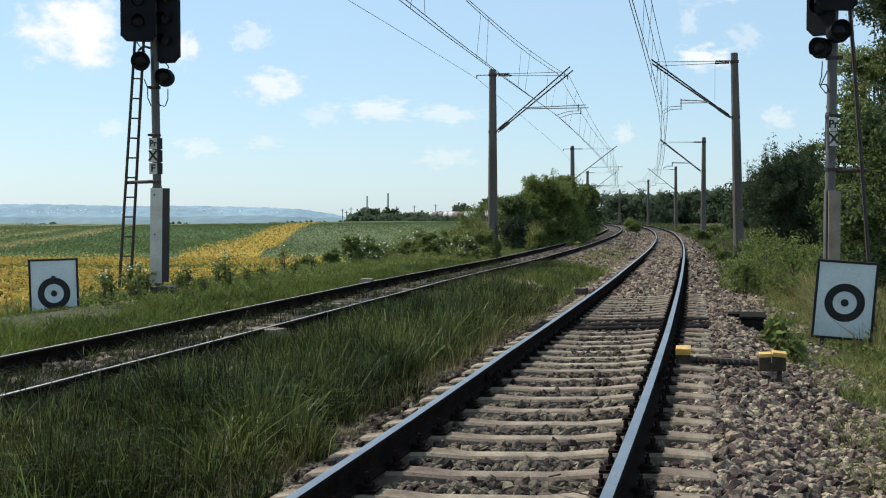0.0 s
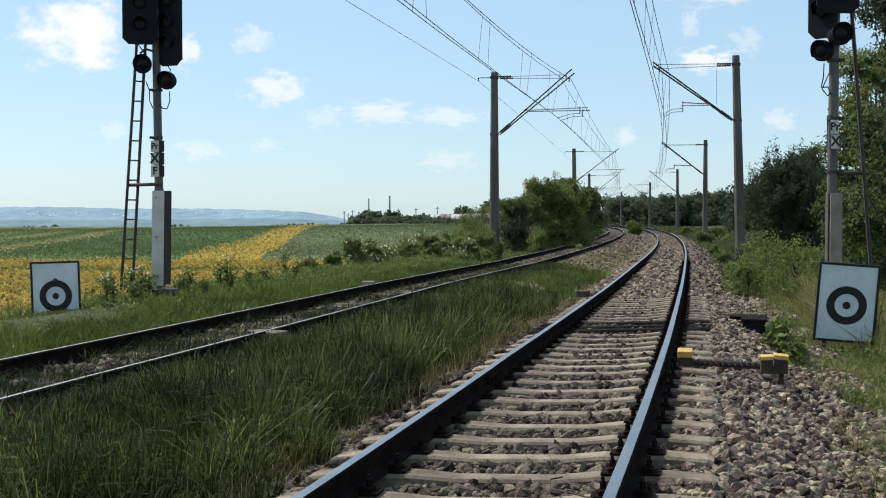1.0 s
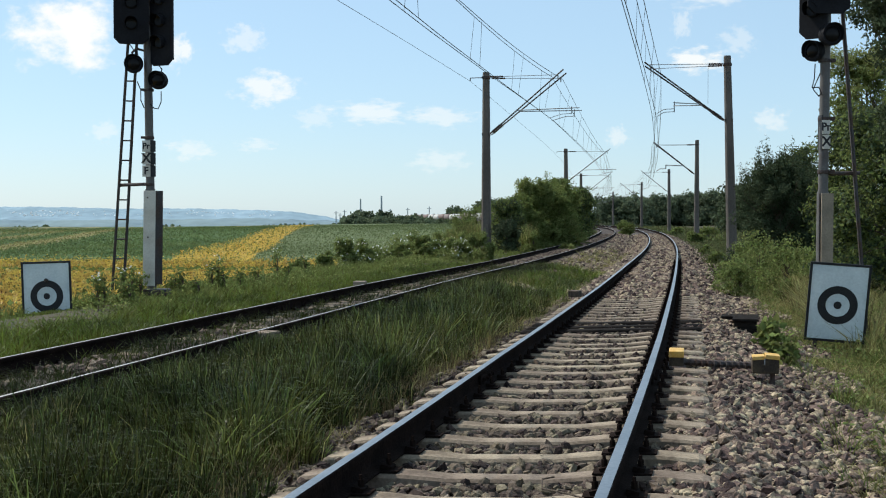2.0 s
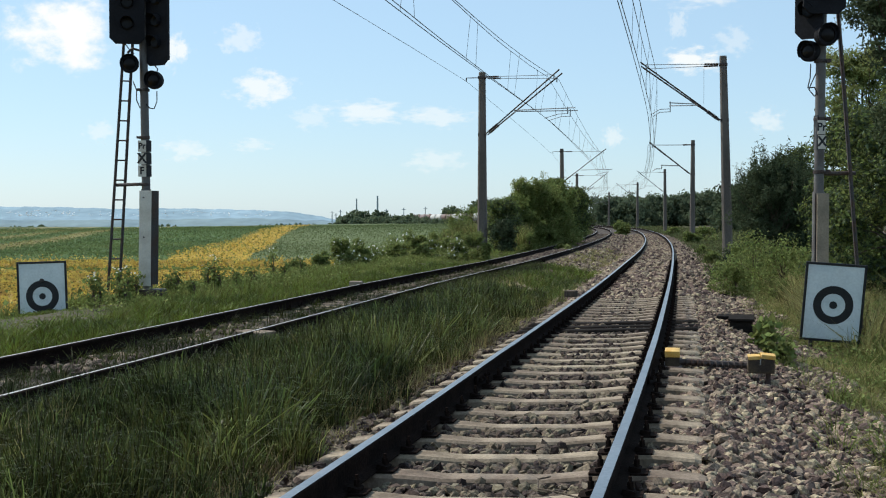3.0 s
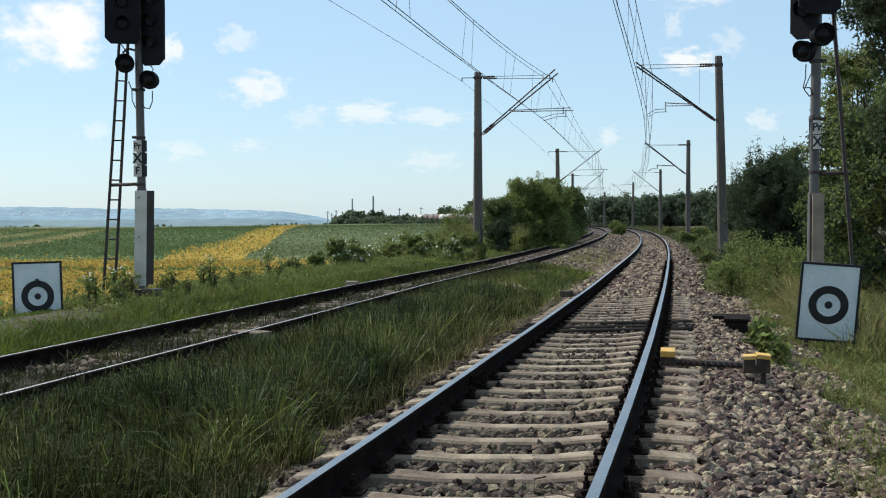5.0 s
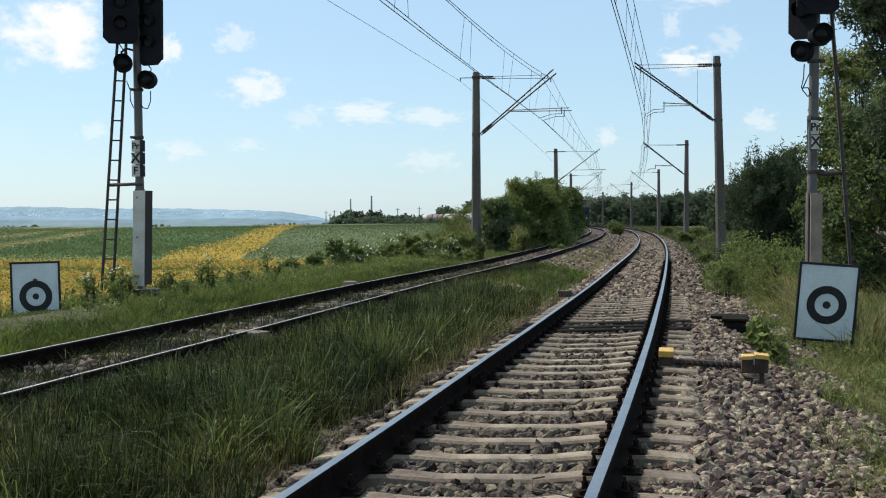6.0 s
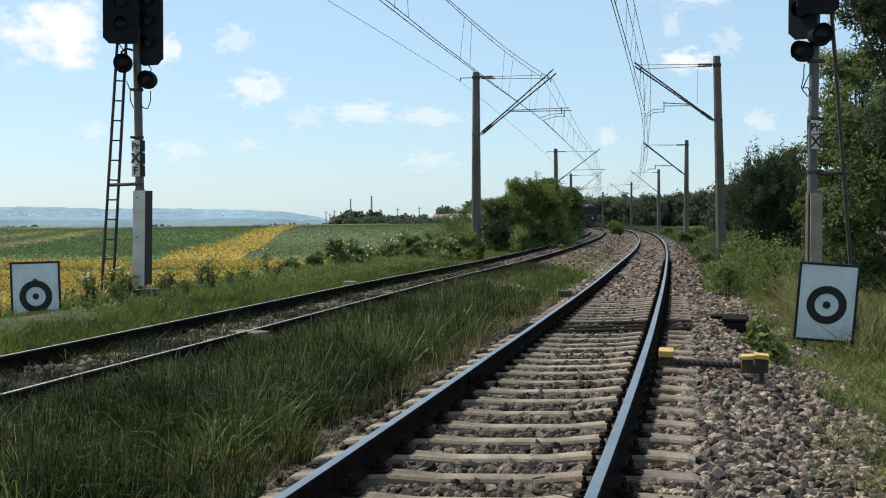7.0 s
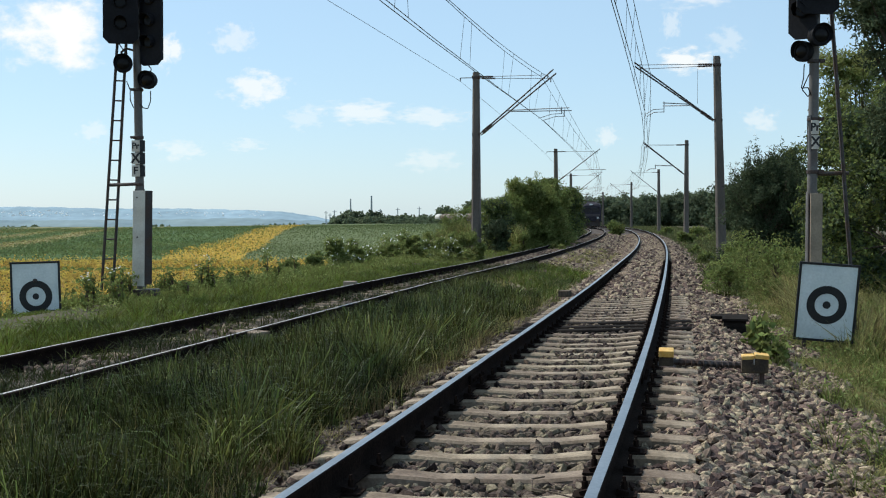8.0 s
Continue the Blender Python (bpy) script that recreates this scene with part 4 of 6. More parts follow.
def grass_strips():
    x, y, u = strip(4300, 4.6, 26, -3.65, -1.2, power=1.35)
    keep = (u < -1.62 + 0.22 * np.sin(y * 1.9) + 0.16 * np.sin(y * 4.7 + 1) + 0.25 * np.clip((9 - y) / 4, 0, 1)) & (wave(x * 1.7, y * 1.5) > -0.5)
    x, y, u = x[keep], y[keep], u[keep]
    # highest along the middle of the strip, in great clumps
    hh = (0.30 + 0.25 * (u + 4.05)) * (0.74 + 0.46 * np.clip(wave(x * 1.3 + 3, y * 0.9), -1, 1)) * (0.35 + 0.65 * blend(-1.35, -2.15, u)) * (1 - 0.25 * blend(14, 24, y))
    # Dark and light blade copies paint shade and sun on the clumps.
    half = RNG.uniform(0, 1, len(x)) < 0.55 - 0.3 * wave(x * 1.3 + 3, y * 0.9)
    tufts("grass_between_tracks", x[half], y[half], hh[half], 50, 0.12, 0.008, M_GRASS_SHADED, "tall lush green grass tufts between the two tracks, colour darkened for shade", 0.30, True)
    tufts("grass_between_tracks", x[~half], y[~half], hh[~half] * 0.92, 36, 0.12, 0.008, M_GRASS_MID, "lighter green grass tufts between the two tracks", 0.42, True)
    x, y, u = strip(620, 5, 26, -3.5, -1.75, power=1.3)
    keep = (wave(x * 1.3 + 3, y * 0.9) > 0.0) & (y > 6.5)
    x, y, u = x[keep], y[keep], u[keep]
    tufts("broad_grass", x, y, (0.30 + 0.25 * (u + 4.05)) * 0.74, 18, 0.13, 0.013, M_GRASS_MID, "broad arching grass blades between the two tracks, coloured as sunlit", 0.75, True)
    x, y, u = strip(520, 4.8, 18, -2.1, -1.35, power=1.2)
    tufts("dead_grass", x, y, np.full(len(x), 0.24), 18, 0.09, 0.007, M_THATCH, "brown dead grass along the foot of the green tufts", 0.6, True)
    x, y, u = strip(700, 5, 30, -3.4, -1.25, power=1.3)
    tufts("dry_stalks", x, y, np.full(len(x), 0.42), 7, 0.10, 0.005, M_DRY, "pale dry stalks standing among the grass", 0.35)
    x, y, u = strip(1500, 24, 64, -3.2, -1.55, power=1.3)
    keep = wave(x * 0.8, y * 0.5) > -0.35 + 1.1 * blend(30, 48, y)
    x, y = x[keep], y[keep]
    tufts("grass_between_tracks", x, y, np.full(len(x), 0.30), 34, 0.22, 0.018, M_GRASS, "green grass between the tracks thinning out over ballast")
    x, y, u = strip(240, 16, 62, -3.3, -1.5, power=1.2)
    tufts("dry_grass_between_tracks", x, y, np.full(len(x), 0.26), 24, 0.2, 0.02, M_DRY, "dry olive tufts between the tracks", 0.7)
    x, y, u = strip(420, 5, 26, -1.75, -1.15)
    x, y = clumpy(x, y, 0.5, 2.0)
    tufts("grass_tufts", x, y, np.full(len(x), 0.13), 16, 0.06, 0.006, M_DRY, "short dry tufts along the ballast edge", 0.8)
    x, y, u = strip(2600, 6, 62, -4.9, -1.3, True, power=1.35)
    tufts("grass_on_bank", x, y, 0.20 + 0.07 * wave(x, y), 24, 0.16, 0.0155, M_GRASS_SUN, "green grass coloured as sunlit on the bank beside the far track", 0.6)
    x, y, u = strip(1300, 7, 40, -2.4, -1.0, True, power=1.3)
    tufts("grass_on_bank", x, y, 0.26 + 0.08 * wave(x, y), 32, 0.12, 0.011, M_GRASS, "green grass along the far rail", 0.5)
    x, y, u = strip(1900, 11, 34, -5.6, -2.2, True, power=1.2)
    tufts("grass_on_bank", x, y, 0.24 + 0.1 * wave(x + 1, y), 24, 0.14, 0.014, M_GRASS_SUN, "green grass coloured as sunlit round the signal's foot", 0.6)
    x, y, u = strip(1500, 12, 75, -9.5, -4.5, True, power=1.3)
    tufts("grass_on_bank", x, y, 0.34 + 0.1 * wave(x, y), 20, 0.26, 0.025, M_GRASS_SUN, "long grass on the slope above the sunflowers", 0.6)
    x, y, u = strip(1100, 6, 40, -0.62, 0.62, True, power=1.3)
    x, y = clumpy(x, y, 0.75, 1.1)
    tufts("track_weeds", x, y, 0.2 + 0.09 * wave(x * 2, y * 2), 18, 0.09, 0.008, M_GRASS_SHADED, "weeds growing between the rails", 0.7)
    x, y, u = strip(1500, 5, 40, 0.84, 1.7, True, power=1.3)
    tufts("track_weeds", x, y, 0.27 + 0.08 * wave(x * 1.5, y), 30, 0.10, 0.010, M_GRASS_SHADED, "grass leaning against the near rail", 0.6)
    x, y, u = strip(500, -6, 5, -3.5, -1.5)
    tufts("grass_between_tracks", x, y, np.full(len(x), 0.36), 20, 0.14, 0.013, M_GRASS_SHADED, "tall lush green grass tufts between the two tracks, colour darkened for shade")
    x, y, u = strip(500, -6, 6.5, 2.4, 7.0)
    tufts("verge_grass", x, y, np.full(len(x), 0.24), 20, 0.14, 0.010, M_DRY, "yellowing dry grass on the verge", 0.8)
    x, y, u = strip(90, 6, 30, -0.95, 1.2, power=1.0)
    keep = np.abs(np.abs(u) - 0.7535) > 0.1
    tufts("track_weeds", x[keep], y[keep], np.full(keep.sum(), 0.09), 9, 0.04, 0.006, M_GRASS_SUN, "sparse weeds between the sleepers", 0.9)
    x, y, u = strip(4200, 6.3, 36, 2.1, 7.0, power=1.3)
    keep = u > 2.25 + 0.25 * np.sin(y * 1.3) + 0.15 * np.sin(y * 3.1)
    x, y, u = x[keep], y[keep], u[keep]
    dry = RNG.uniform(0, 1, len(x)) < np.clip(0.85 - 0.07 * (u - 2.2), 0.5, 0.85)
    tufts("verge_grass", x[dry], y[dry], 0.20 + 0.08 * wave(x[dry], y[dry]), 30, 0.13, 0.009, M_DRY, "yellowing dry grass on the verge", 0.9)
    tufts("verge_grass", x[~dry], y[~dry], 0.27 + 0.1 * wave(x[~dry], y[~dry]), 30, 0.13, 0.010, M_GRASS_SUN, "green grass mixed into the verge", 0.7)
    x, y, u = strip(2300, 16, 52, 3.2, 9.5, power=1.1)
    tufts("tall_verge_grass", x, y, 0.78 + 0.28 * wave(x, y), 26, 0.22, 0.017, M_DRY, "tall pale weeds before the bushes", 0.6)
    x, y, u = strip(1200, 16, 48, 3.4, 9.5, power=1.1)
    tufts("tall_verge_grass", x, y, 0.5 + 0.2 * wave(x + 2, y), 26, 0.22, 0.016, M_GRASS_SUN, "tall green weeds before the bushes", 0.6)
    x, y, u = strip(1900, 34, 130, 2.0, 9.0, power=1.3)
    tufts("verge_grass", x, y, np.full(len(x), 0.36), 16, 0.4, 0.046, M_GRASS_DULL, "dull green grass along the far verge", 0.6)
    x, y, u = strip(1300, 120, 260, 1.9, 14.0, power=1.1)
    tufts("verge_grass", x, y, np.full(len(x), 0.6), 14, 0.9, 0.1, M_GRASS_DULL, "grass and weeds along the distant verge", 0.6)
    x, y, u = strip(900, 60, 200, -6.5, -1.6, True, power=1.2)
    tufts("grass_on_bank", x, y, np.full(len(x), 0.4), 26, 0.5, 0.04, M_GRASS_DULL, "grass beside the distant track", 0.6)


grass_strips()


def leaves(points, normals, size, ratio=0.5):
    """Pointed leaves as four-cornered pieces."""
    n = len(points)
    a = RNG.normal(size=(n, 3)) * 0.7 + normals
    a[:, 2] += 0.15
    a /= np.linalg.norm(a, axis=1)[:, None] + 1e-9
    b = np.cross(a, RNG.normal(size=(n, 3)))
    b /= np.linalg.norm(b, axis=1)[:, None] + 1e-9
    c = np.cross(a, b)
    s = (size * RNG.uniform(0.6, 1.35, n))[:, None]
    V = np.stack([points, points + b * s * 0.45 + c * s * ratio * 0.5, points + b * s + a * s * 0.12, points + b * s * 0.45 - c * s * ratio * 0.5], 1).reshape(-1, 3)
    F = np.arange(4 * n).reshape(-1, 4)
    return V, F


def crown_points(clumps, n, fill=0.55, spiky=0.0):
    """Places near the skins of lumps, gathered in sprays, uneven and with gaps."""
    vol = np.array([c[3] * c[4] * c[5] for c in clumps]) ** 0.67
    which = RNG.choice(len(clumps), size=n, p=vol / vol.sum())
    C = np.array(clumps)[which]
    sprays = 26
    dirs = RNG.normal(size=(len(clumps), sprays, 3))
    dirs /= np.linalg.norm(dirs, axis=2)[..., None]
    reach = RNG.uniform(0.6 - 0.1 * spiky, 1.38 + 0.5 * spiky, (len(clumps), sprays))
    k = RNG.integers(0, sprays, n)
    d = dirs[which, k] + RNG.normal(size=(n, 3)) * (0.2 - 0.11 * spiky)
    d /= np.linalg.norm(d, axis=1)[:, None]
    r = reach[which, k] * (fill + (1 - fill) * RNG.uniform(0, 1, n) ** 0.7)
    P = C[:, :3] + d * C[:, 3:6] * r[:, None]
    return P, d


def plant(name, at, clumps, n, leaf, material, label, category, trunk=0.0, second=None, group="", ratio=0.5, spiky=0.0):
    """A tree or shrub: tapered stems, limbs to each lump of the crown, and a crown of leaves. Clumps: x, y, z and half sizes, from the foot."""
    t = empty(name, Matrix.Translation(at), label, category, group)
    bm = bmesh.new()
    lim = bmesh.new()
    top = max(c[2] for c in clumps)
    if trunk:
        fork = Vector((0.05, 0, top * 0.35))
        rod(bm, (0, 0, -0.2), fork, trunk, trunk * 0.7, 8)
        rod(bm, fork, (0.0, 0.05, top), trunk * 0.7, trunk * 0.2, 8)
        part("trunk", bm, M_BARK, t)
    else:
        fork = Vector((0, 0, 0.05))
        bm.free()
    for c in clumps:
        e = Vector(c[:3])
        mid = fork.lerp(e, 0.5) + Vector((0, 0, 0.1))
        r = max(0.012, (trunk or 0.05) * 0.4)
        rod(lim, fork, mid, r, r * 0.7, 6)
        rod(lim, mid, e, r * 0.7, r * 0.25, 6)
    part("branchwork", lim, M_BARK, t)
    P, d = crown_points(clumps, n, 0.55 - 0.2 * spiky, spiky)
    V, F = leaves(P, d, leaf, ratio)
    ob = bulk("crown", V, F, material, t)
    if second:
        ob.data.materials.append(second)
        ob.data.polygons.foreach_set("material_index", (RNG.uniform(0, 1, n) < 0.42).astype(np.int32))
    return t


def lumps(rnd, w, d, h, n, r, low=0.15):
    """Lumps that fill a rounded body w x d x h."""
    out = []
    for _ in range(n):
        a, q = rnd.uniform(0, math.tau), math.sqrt(rnd.uniform(0, 1))
        z = rnd.uniform(low, 1)
        k = math.sqrt(max(0.08, 1 - (z * 0.92) ** 2.2))
        s = r * rnd.uniform(0.7, 1.3)
        out.append((math.cos(a) * q * w / 2 * k, math.sin(a) * q * d / 2 * k, z * h, s, s, s * rnd.uniform(0.7, 1.0)))
    return out


def on_land(x, y, dz=0.0):
    return (x, y, float(land(x, y)) + dz)


rnd = random.Random(3)


# the thicket left of the far track, round the curve
def thicket():
    # bearing, distance, width, height, leaves, material
    for b, y, w, h, n, mat, two in ((878, 61, 2.2, 2.5, 12000, M_LEAF, M_LEAF_DARK), (905, 64, 2.4, 3.2, 18000, M_LEAF, M_LEAF), (926, 67, 2.6, 3.7, 22000, M_LEAF, M_LEAF_LIGHT),
                                    (946, 69, 2.6, 4.4, 24000, M_LEAF, M_LEAF_LIGHT), (964, 73, 2.8, 4.0, 22000, M_LEAF, M_LEAF), (982, 78, 2.8, 3.9, 20000, M_LEAF, M_LEAF_LIGHT),
                                    (996, 87, 2.8, 3.8, 16000, M_LEAF, M_LEAF_DARK), (1007, 98, 2.6, 3.9, 14000, M_LEAF_DARK, M_LEAF), (1008, 109, 1.7, 3.7, 10000, M_LEAF_DARK, M_LEAF)):
        x, h = px(b, y), h * 1.12
        plant("bush", on_land(x, y), lumps(rnd, w * 0.85, w, h * 0.82, 17, h * 0.15, 0.04), n, 0.15 * y / 70, mat, "dense leafy green bush beside the far track", "bush", 0.07, two, "thicket by the track", 0.4, 0.45)
    x = px(880, 56)
    plant("bush", on_land(x, 56), lumps(rnd, 1.1, 1.2, 1.25, 9, 0.34, 0.1), 5000, 0.11, M_LEAF_DARK, "low dark green bush beside the mast", "bush", 0.03, None, "thicket by the track")


thicket()


def right_side():
    body = lumps(rnd, 3.1, 2.6, 3.5, 52, 0.5, 0.05)
    for _ in range(46):
        a, q = rnd.uniform(0, math.tau), rnd.uniform(0.1, 1.0)
        body.append((math.cos(a) * 1.55 * q, math.sin(a) * 1.2 * q, rnd.uniform(3.1, 4.0) - 0.7 * q * q, 0.13, 0.13, rnd.uniform(0.45, 0.8)))
    plant("bush", on_land(px(1366, 40), 40), body, 90000, 0.10, M_LEAF_DARK, "large dark bush with upright shoots and narrow leaves", "bush", 0.07, M_LEAF_DARK, "growth beyond the verge", 0.3, 0.35)
    plant("bush", on_land(px(1405, 46), 46), lumps(rnd, 2.8, 3, 4.5, 36, 0.55, 0.08), 46000, 0.12, M_LEAF_DARK, "dark bush behind the larger one", "bush", 0.06, M_LEAF, "growth beyond the verge", 0.35, 0.4)
    plant("tree", on_land(px(1500, 30), 30), lumps(rnd, 2.6, 3.0, 4.4, 24, 0.62, 0.1), 34000, 0.10, M_LEAF, "leafy green young tree at the verge", "tree", 0.05, M_LEAF_DARK, "growth beyond the verge")
    plant("tree", on_land(px(1575, 25), 25), lumps(rnd, 2.6, 3.0, 4.3, 24, 0.55, 0.1), 30000, 0.10, M_LEAF, "leafy green tree at the verge", "tree", 0.05, M_LEAF_DARK, "growth beyond the verge")
    # This tree's sunlit look comes from its light leaf colour.
    plant("tree", on_land(px(1512, 44), 44), lumps(rnd, 3.6, 3.0, 8.3, 46, 0.5, 0.35), 24000, 0.12, M_LEAF_LIGHT, "pale tree behind the others, leaves coloured as sunlit", "tree", 0.1, M_LEAF_LIGHT, "growth beyond the verge")
    high = []
    for k in range(30):
        z = rnd.uniform(3.2, 5.6)
        high.append((-0.6 - 0.55 * max(0, (z - 4.0) / 1.6) * rnd.uniform(0.2, 1.5), rnd.uniform(-0.5, 0.6), z, 0.42, 0.4, 0.13))
    plant("tree", on_land(px(1568, 19) + 0.85, 19), high, 15000, 0.08, M_LEAF_DARK, "dark overhanging tree branches beside the signal", "tree", 0.08, M_LEAF_DARK, "growth beyond the verge", 0.4)
    plant("shrub", on_land(px(1350, 15.4), 15.4), lumps(rnd, 0.2, 0.4, 0.42, 7, 0.10, 0.1), 320, 0.115, M_LEAF_LIGHT, "bright green leafy shrub by the trough", "shrub", 0.012, M_LEAF, "weeds on the verge", 0.7)
    plant("shrub", on_land(px(1372, 13.8), 13.8), lumps(rnd, 0.3, 0.4, 0.35, 6, 0.11, 0.1), 300, 0.085, M_LEAF_LIGHT, "bright green leafy shrub by the junction box", "shrub", 0.012, M_LEAF, "weeds on the verge", 0.7)
    for b, y, w, h in (*((1288 + 17 * k, 27 + (k * 7) % 11, 1.4, 1.45 + 0.3 * (k % 3)) for k in range(10)), (1235, 62, 0.8, 0.7), (1255, 47, 1.0, 0.8), (1330, 33, 1.2, 0.9), (1390, 27, 1.2, 0.8), (1490, 22, 1.0, 0.9), (1545, 20, 0.8, 1.0), (1215, 90, 1.6, 1.2), (1235, 110, 3, 2.0), (1180, 130, 2, 1.3)):
        plant("shrub", on_land(px(b, y), y), lumps(rnd, w, w, h * 0.62, 12, h * 0.17, 0.05), 2200, 0.04 + y * 0.0012, M_LEAF_LIGHT, "low weedy shrub on the verge", "shrub", 0.015, M_LEAF, "weeds on the verge", 0.5)
    for b, y in ((950, 63), (975, 66), (1000, 69), (930, 60), (985, 63)):
        plant("shrub", on_land(px(b, y), y), lumps(rnd, 1.0, 1.4, 0.24, 12, 0.13, 0.1), 1800, 0.09, M_LEAF_LIGHT, "low bright weeds over the stones between the tracks", "shrub", 0.01, M_LEAF, "weeds between the tracks", 0.5)
    x, y = px(1090, 118), 118
    plant("bush", on_land(x, y), lumps(rnd, 1.3, 2.5, 1.2, 9, 0.42, 0.1), 3500, 0.16, M_LEAF, "small bush between the distant tracks", "bush", 0.03, M_LEAF_LIGHT)


right_side()


def ground_cover():
    """Low leafy weeds among the grass."""
    for name, args, n, h, size, mat, label in (("verge_weeds", (6.5, 40, 2.35, 7.5), 26000, 0.26, 0.05, M_LEAF_LIGHT, "low yellow-green leafy weeds on the verge"),
                                               ("verge_weeds", (8, 60, 3.2, 8.5), 18000, 0.42, 0.06, M_LEAF, "taller green weeds on the verge"),
                                               ("bank_weeds", (12, 60, -7.5, -2.2, True), 18000, 0.30, 0.06, M_LEAF_LIGHT, "leafy weeds on the sunlit bank")):
        k = 26
        x, y, u = strip(n // k, *args, power=1.35)
        top = h * RNG.uniform(0.35, 1.2, len(x))
        X = np.repeat(x, k) + RNG.normal(size=len(x) * k) * 0.10
        Y = np.repeat(y, k) + RNG.normal(size=len(x) * k) * 0.10
        P = np.stack([X, Y, land(X, Y) + np.repeat(top, k) * RNG.uniform(0.1, 1.0, len(X))], 1)
        P = P[~((X > -7.6) & (X < -5.6) & (Y > 15.5) & (Y < 20.2))]
        d = RNG.normal(size=P.shape) * 0.5
        d[:, 2] += 0.8
        V, F = leaves(P, d, size, 0.45)
        tagged(bulk(name, V, F, mat), label, "weeds", kind="stuff")


ground_cover()


def left_weeds():
    for b, y, w, h, light in ((690, 52, 2.2, 1.05, 1), (650, 48, 1.4, 0.8, 1), (620, 40, 1.1, 0.6, 1), (725, 54, 1.6, 1.0, 1), (598, 38, 0.8, 0.6, 1), (770, 62, 2.4, 1.2, 0), (815, 64, 2.6, 1.6, 0), (800, 60, 1.4, 1.2, 0),
                              (850, 70, 2.0, 2.0, 0), (700, 60, 2.0, 1.1, 0), *((rnd.uniform(585, 840), rnd.uniform(44, 62), rnd.uniform(1.0, 1.8), rnd.uniform(0.45, 0.75), rnd.choice((0, 1))) for _ in range(18)), (512, 34, 0.7, 0.3, 0), (925, 57, 0.8, 0.6, 0), (560, 36, 0.7, 0.4, 0)):
        h *= 1.45
        body = lumps(rnd, w, w, h, 14, h * 0.2, 0.06)
        t = plant("shrub", on_land(px(b, y), y), body, 5200, 0.08, M_LEAF_LIGHT, "weedy flowering shrub on the bank" if light else "leafy weeds on the bank", "shrub", 0.02, M_LEAF, "weeds on the bank", 0.45)
        if light:
            P, d = crown_points(body, 300, 0.95)
            keep = d[:, 2] > 0.1
            V, F = leaves(P[keep], np.tile((0, -0.5, 1.0), (keep.sum(), 1)), 0.055, 1.0)
            tagged(bulk("blossom", V, F, M_FLOWER, t), "small white flower clusters", kind="stuff")
    # tall single-stemmed weeds before the sunflowers
    for b, y, h in ((210, 21.0, 0.55), (225, 21.2, 0.45), (160, 19.5, 0.5), (150, 19.2, 0.45), (195, 19.4, 0.55), (205, 19.2, 0.4), (300, 22.5, 0.4), (365, 23.5, 0.62), (352, 23.6, 0.45), (375, 23.4, 0.4), (402, 24, 0.35), (435, 26, 0.3),
                    (285, 22.5, 0.35), (330, 22, 0.3), (490, 28, 0.4), (470, 28, 0.7), (520, 30, 0.45)):
        lump = [(rnd.uniform(-0.07, 0.07), rnd.uniform(-0.07, 0.07), h * f, 0.10, 0.10, 0.08) for f in (0.3, 0.5, 0.7, 0.85, 1.0)]
        t = plant("weed", on_land(px(b, y), y), lump, 150, 0.085, M_LEAF, "tall leafy weed on the bank", "weed", 0.008, M_LEAF_LIGHT, "weeds on the bank", 0.4)
        if h > 0.4:
            bm = bmesh.new()
            for _ in range(5):
                a = rnd.uniform(0, math.tau)
                bmesh.ops.create_icosphere(bm, subdivisions=1, radius=0.02, matrix=pose(math.cos(a) * 0.06, math.sin(a) * 0.06, h + rnd.uniform(0.02, 0.12)) @ Matrix.Diagonal((1, 1, 0.5, 1)))
            tagged(part("flower_head", bm, M_FLOWER, t), "small white flower clusters", kind="stuff")
    # tall reeds and stalks by the mast
    for b0, b1, y, n, h in ((900, 925, 59, 600, 1.5), (775, 838, 60, 2400, 1.5), (730, 800, 58, 1600, 1.0), (640, 740, 56, 1200, 0.7)):
        xs = px(RNG.uniform(b0, b1, n), y)
        blades("reeds", xs[::3], y + RNG.uniform(-2, 2, len(xs[::3])), np.full(len(xs[::3]), h), 0.03, M_DRY, "tall pale reeds on the bank", 0.3)
        blades("reeds", xs, y + RNG.uniform(-2, 2, n), np.full(n, h * 0.85), 0.03, M_GRASS_SUN, "tall pale reeds on the bank", 0.25)


left_weeds()


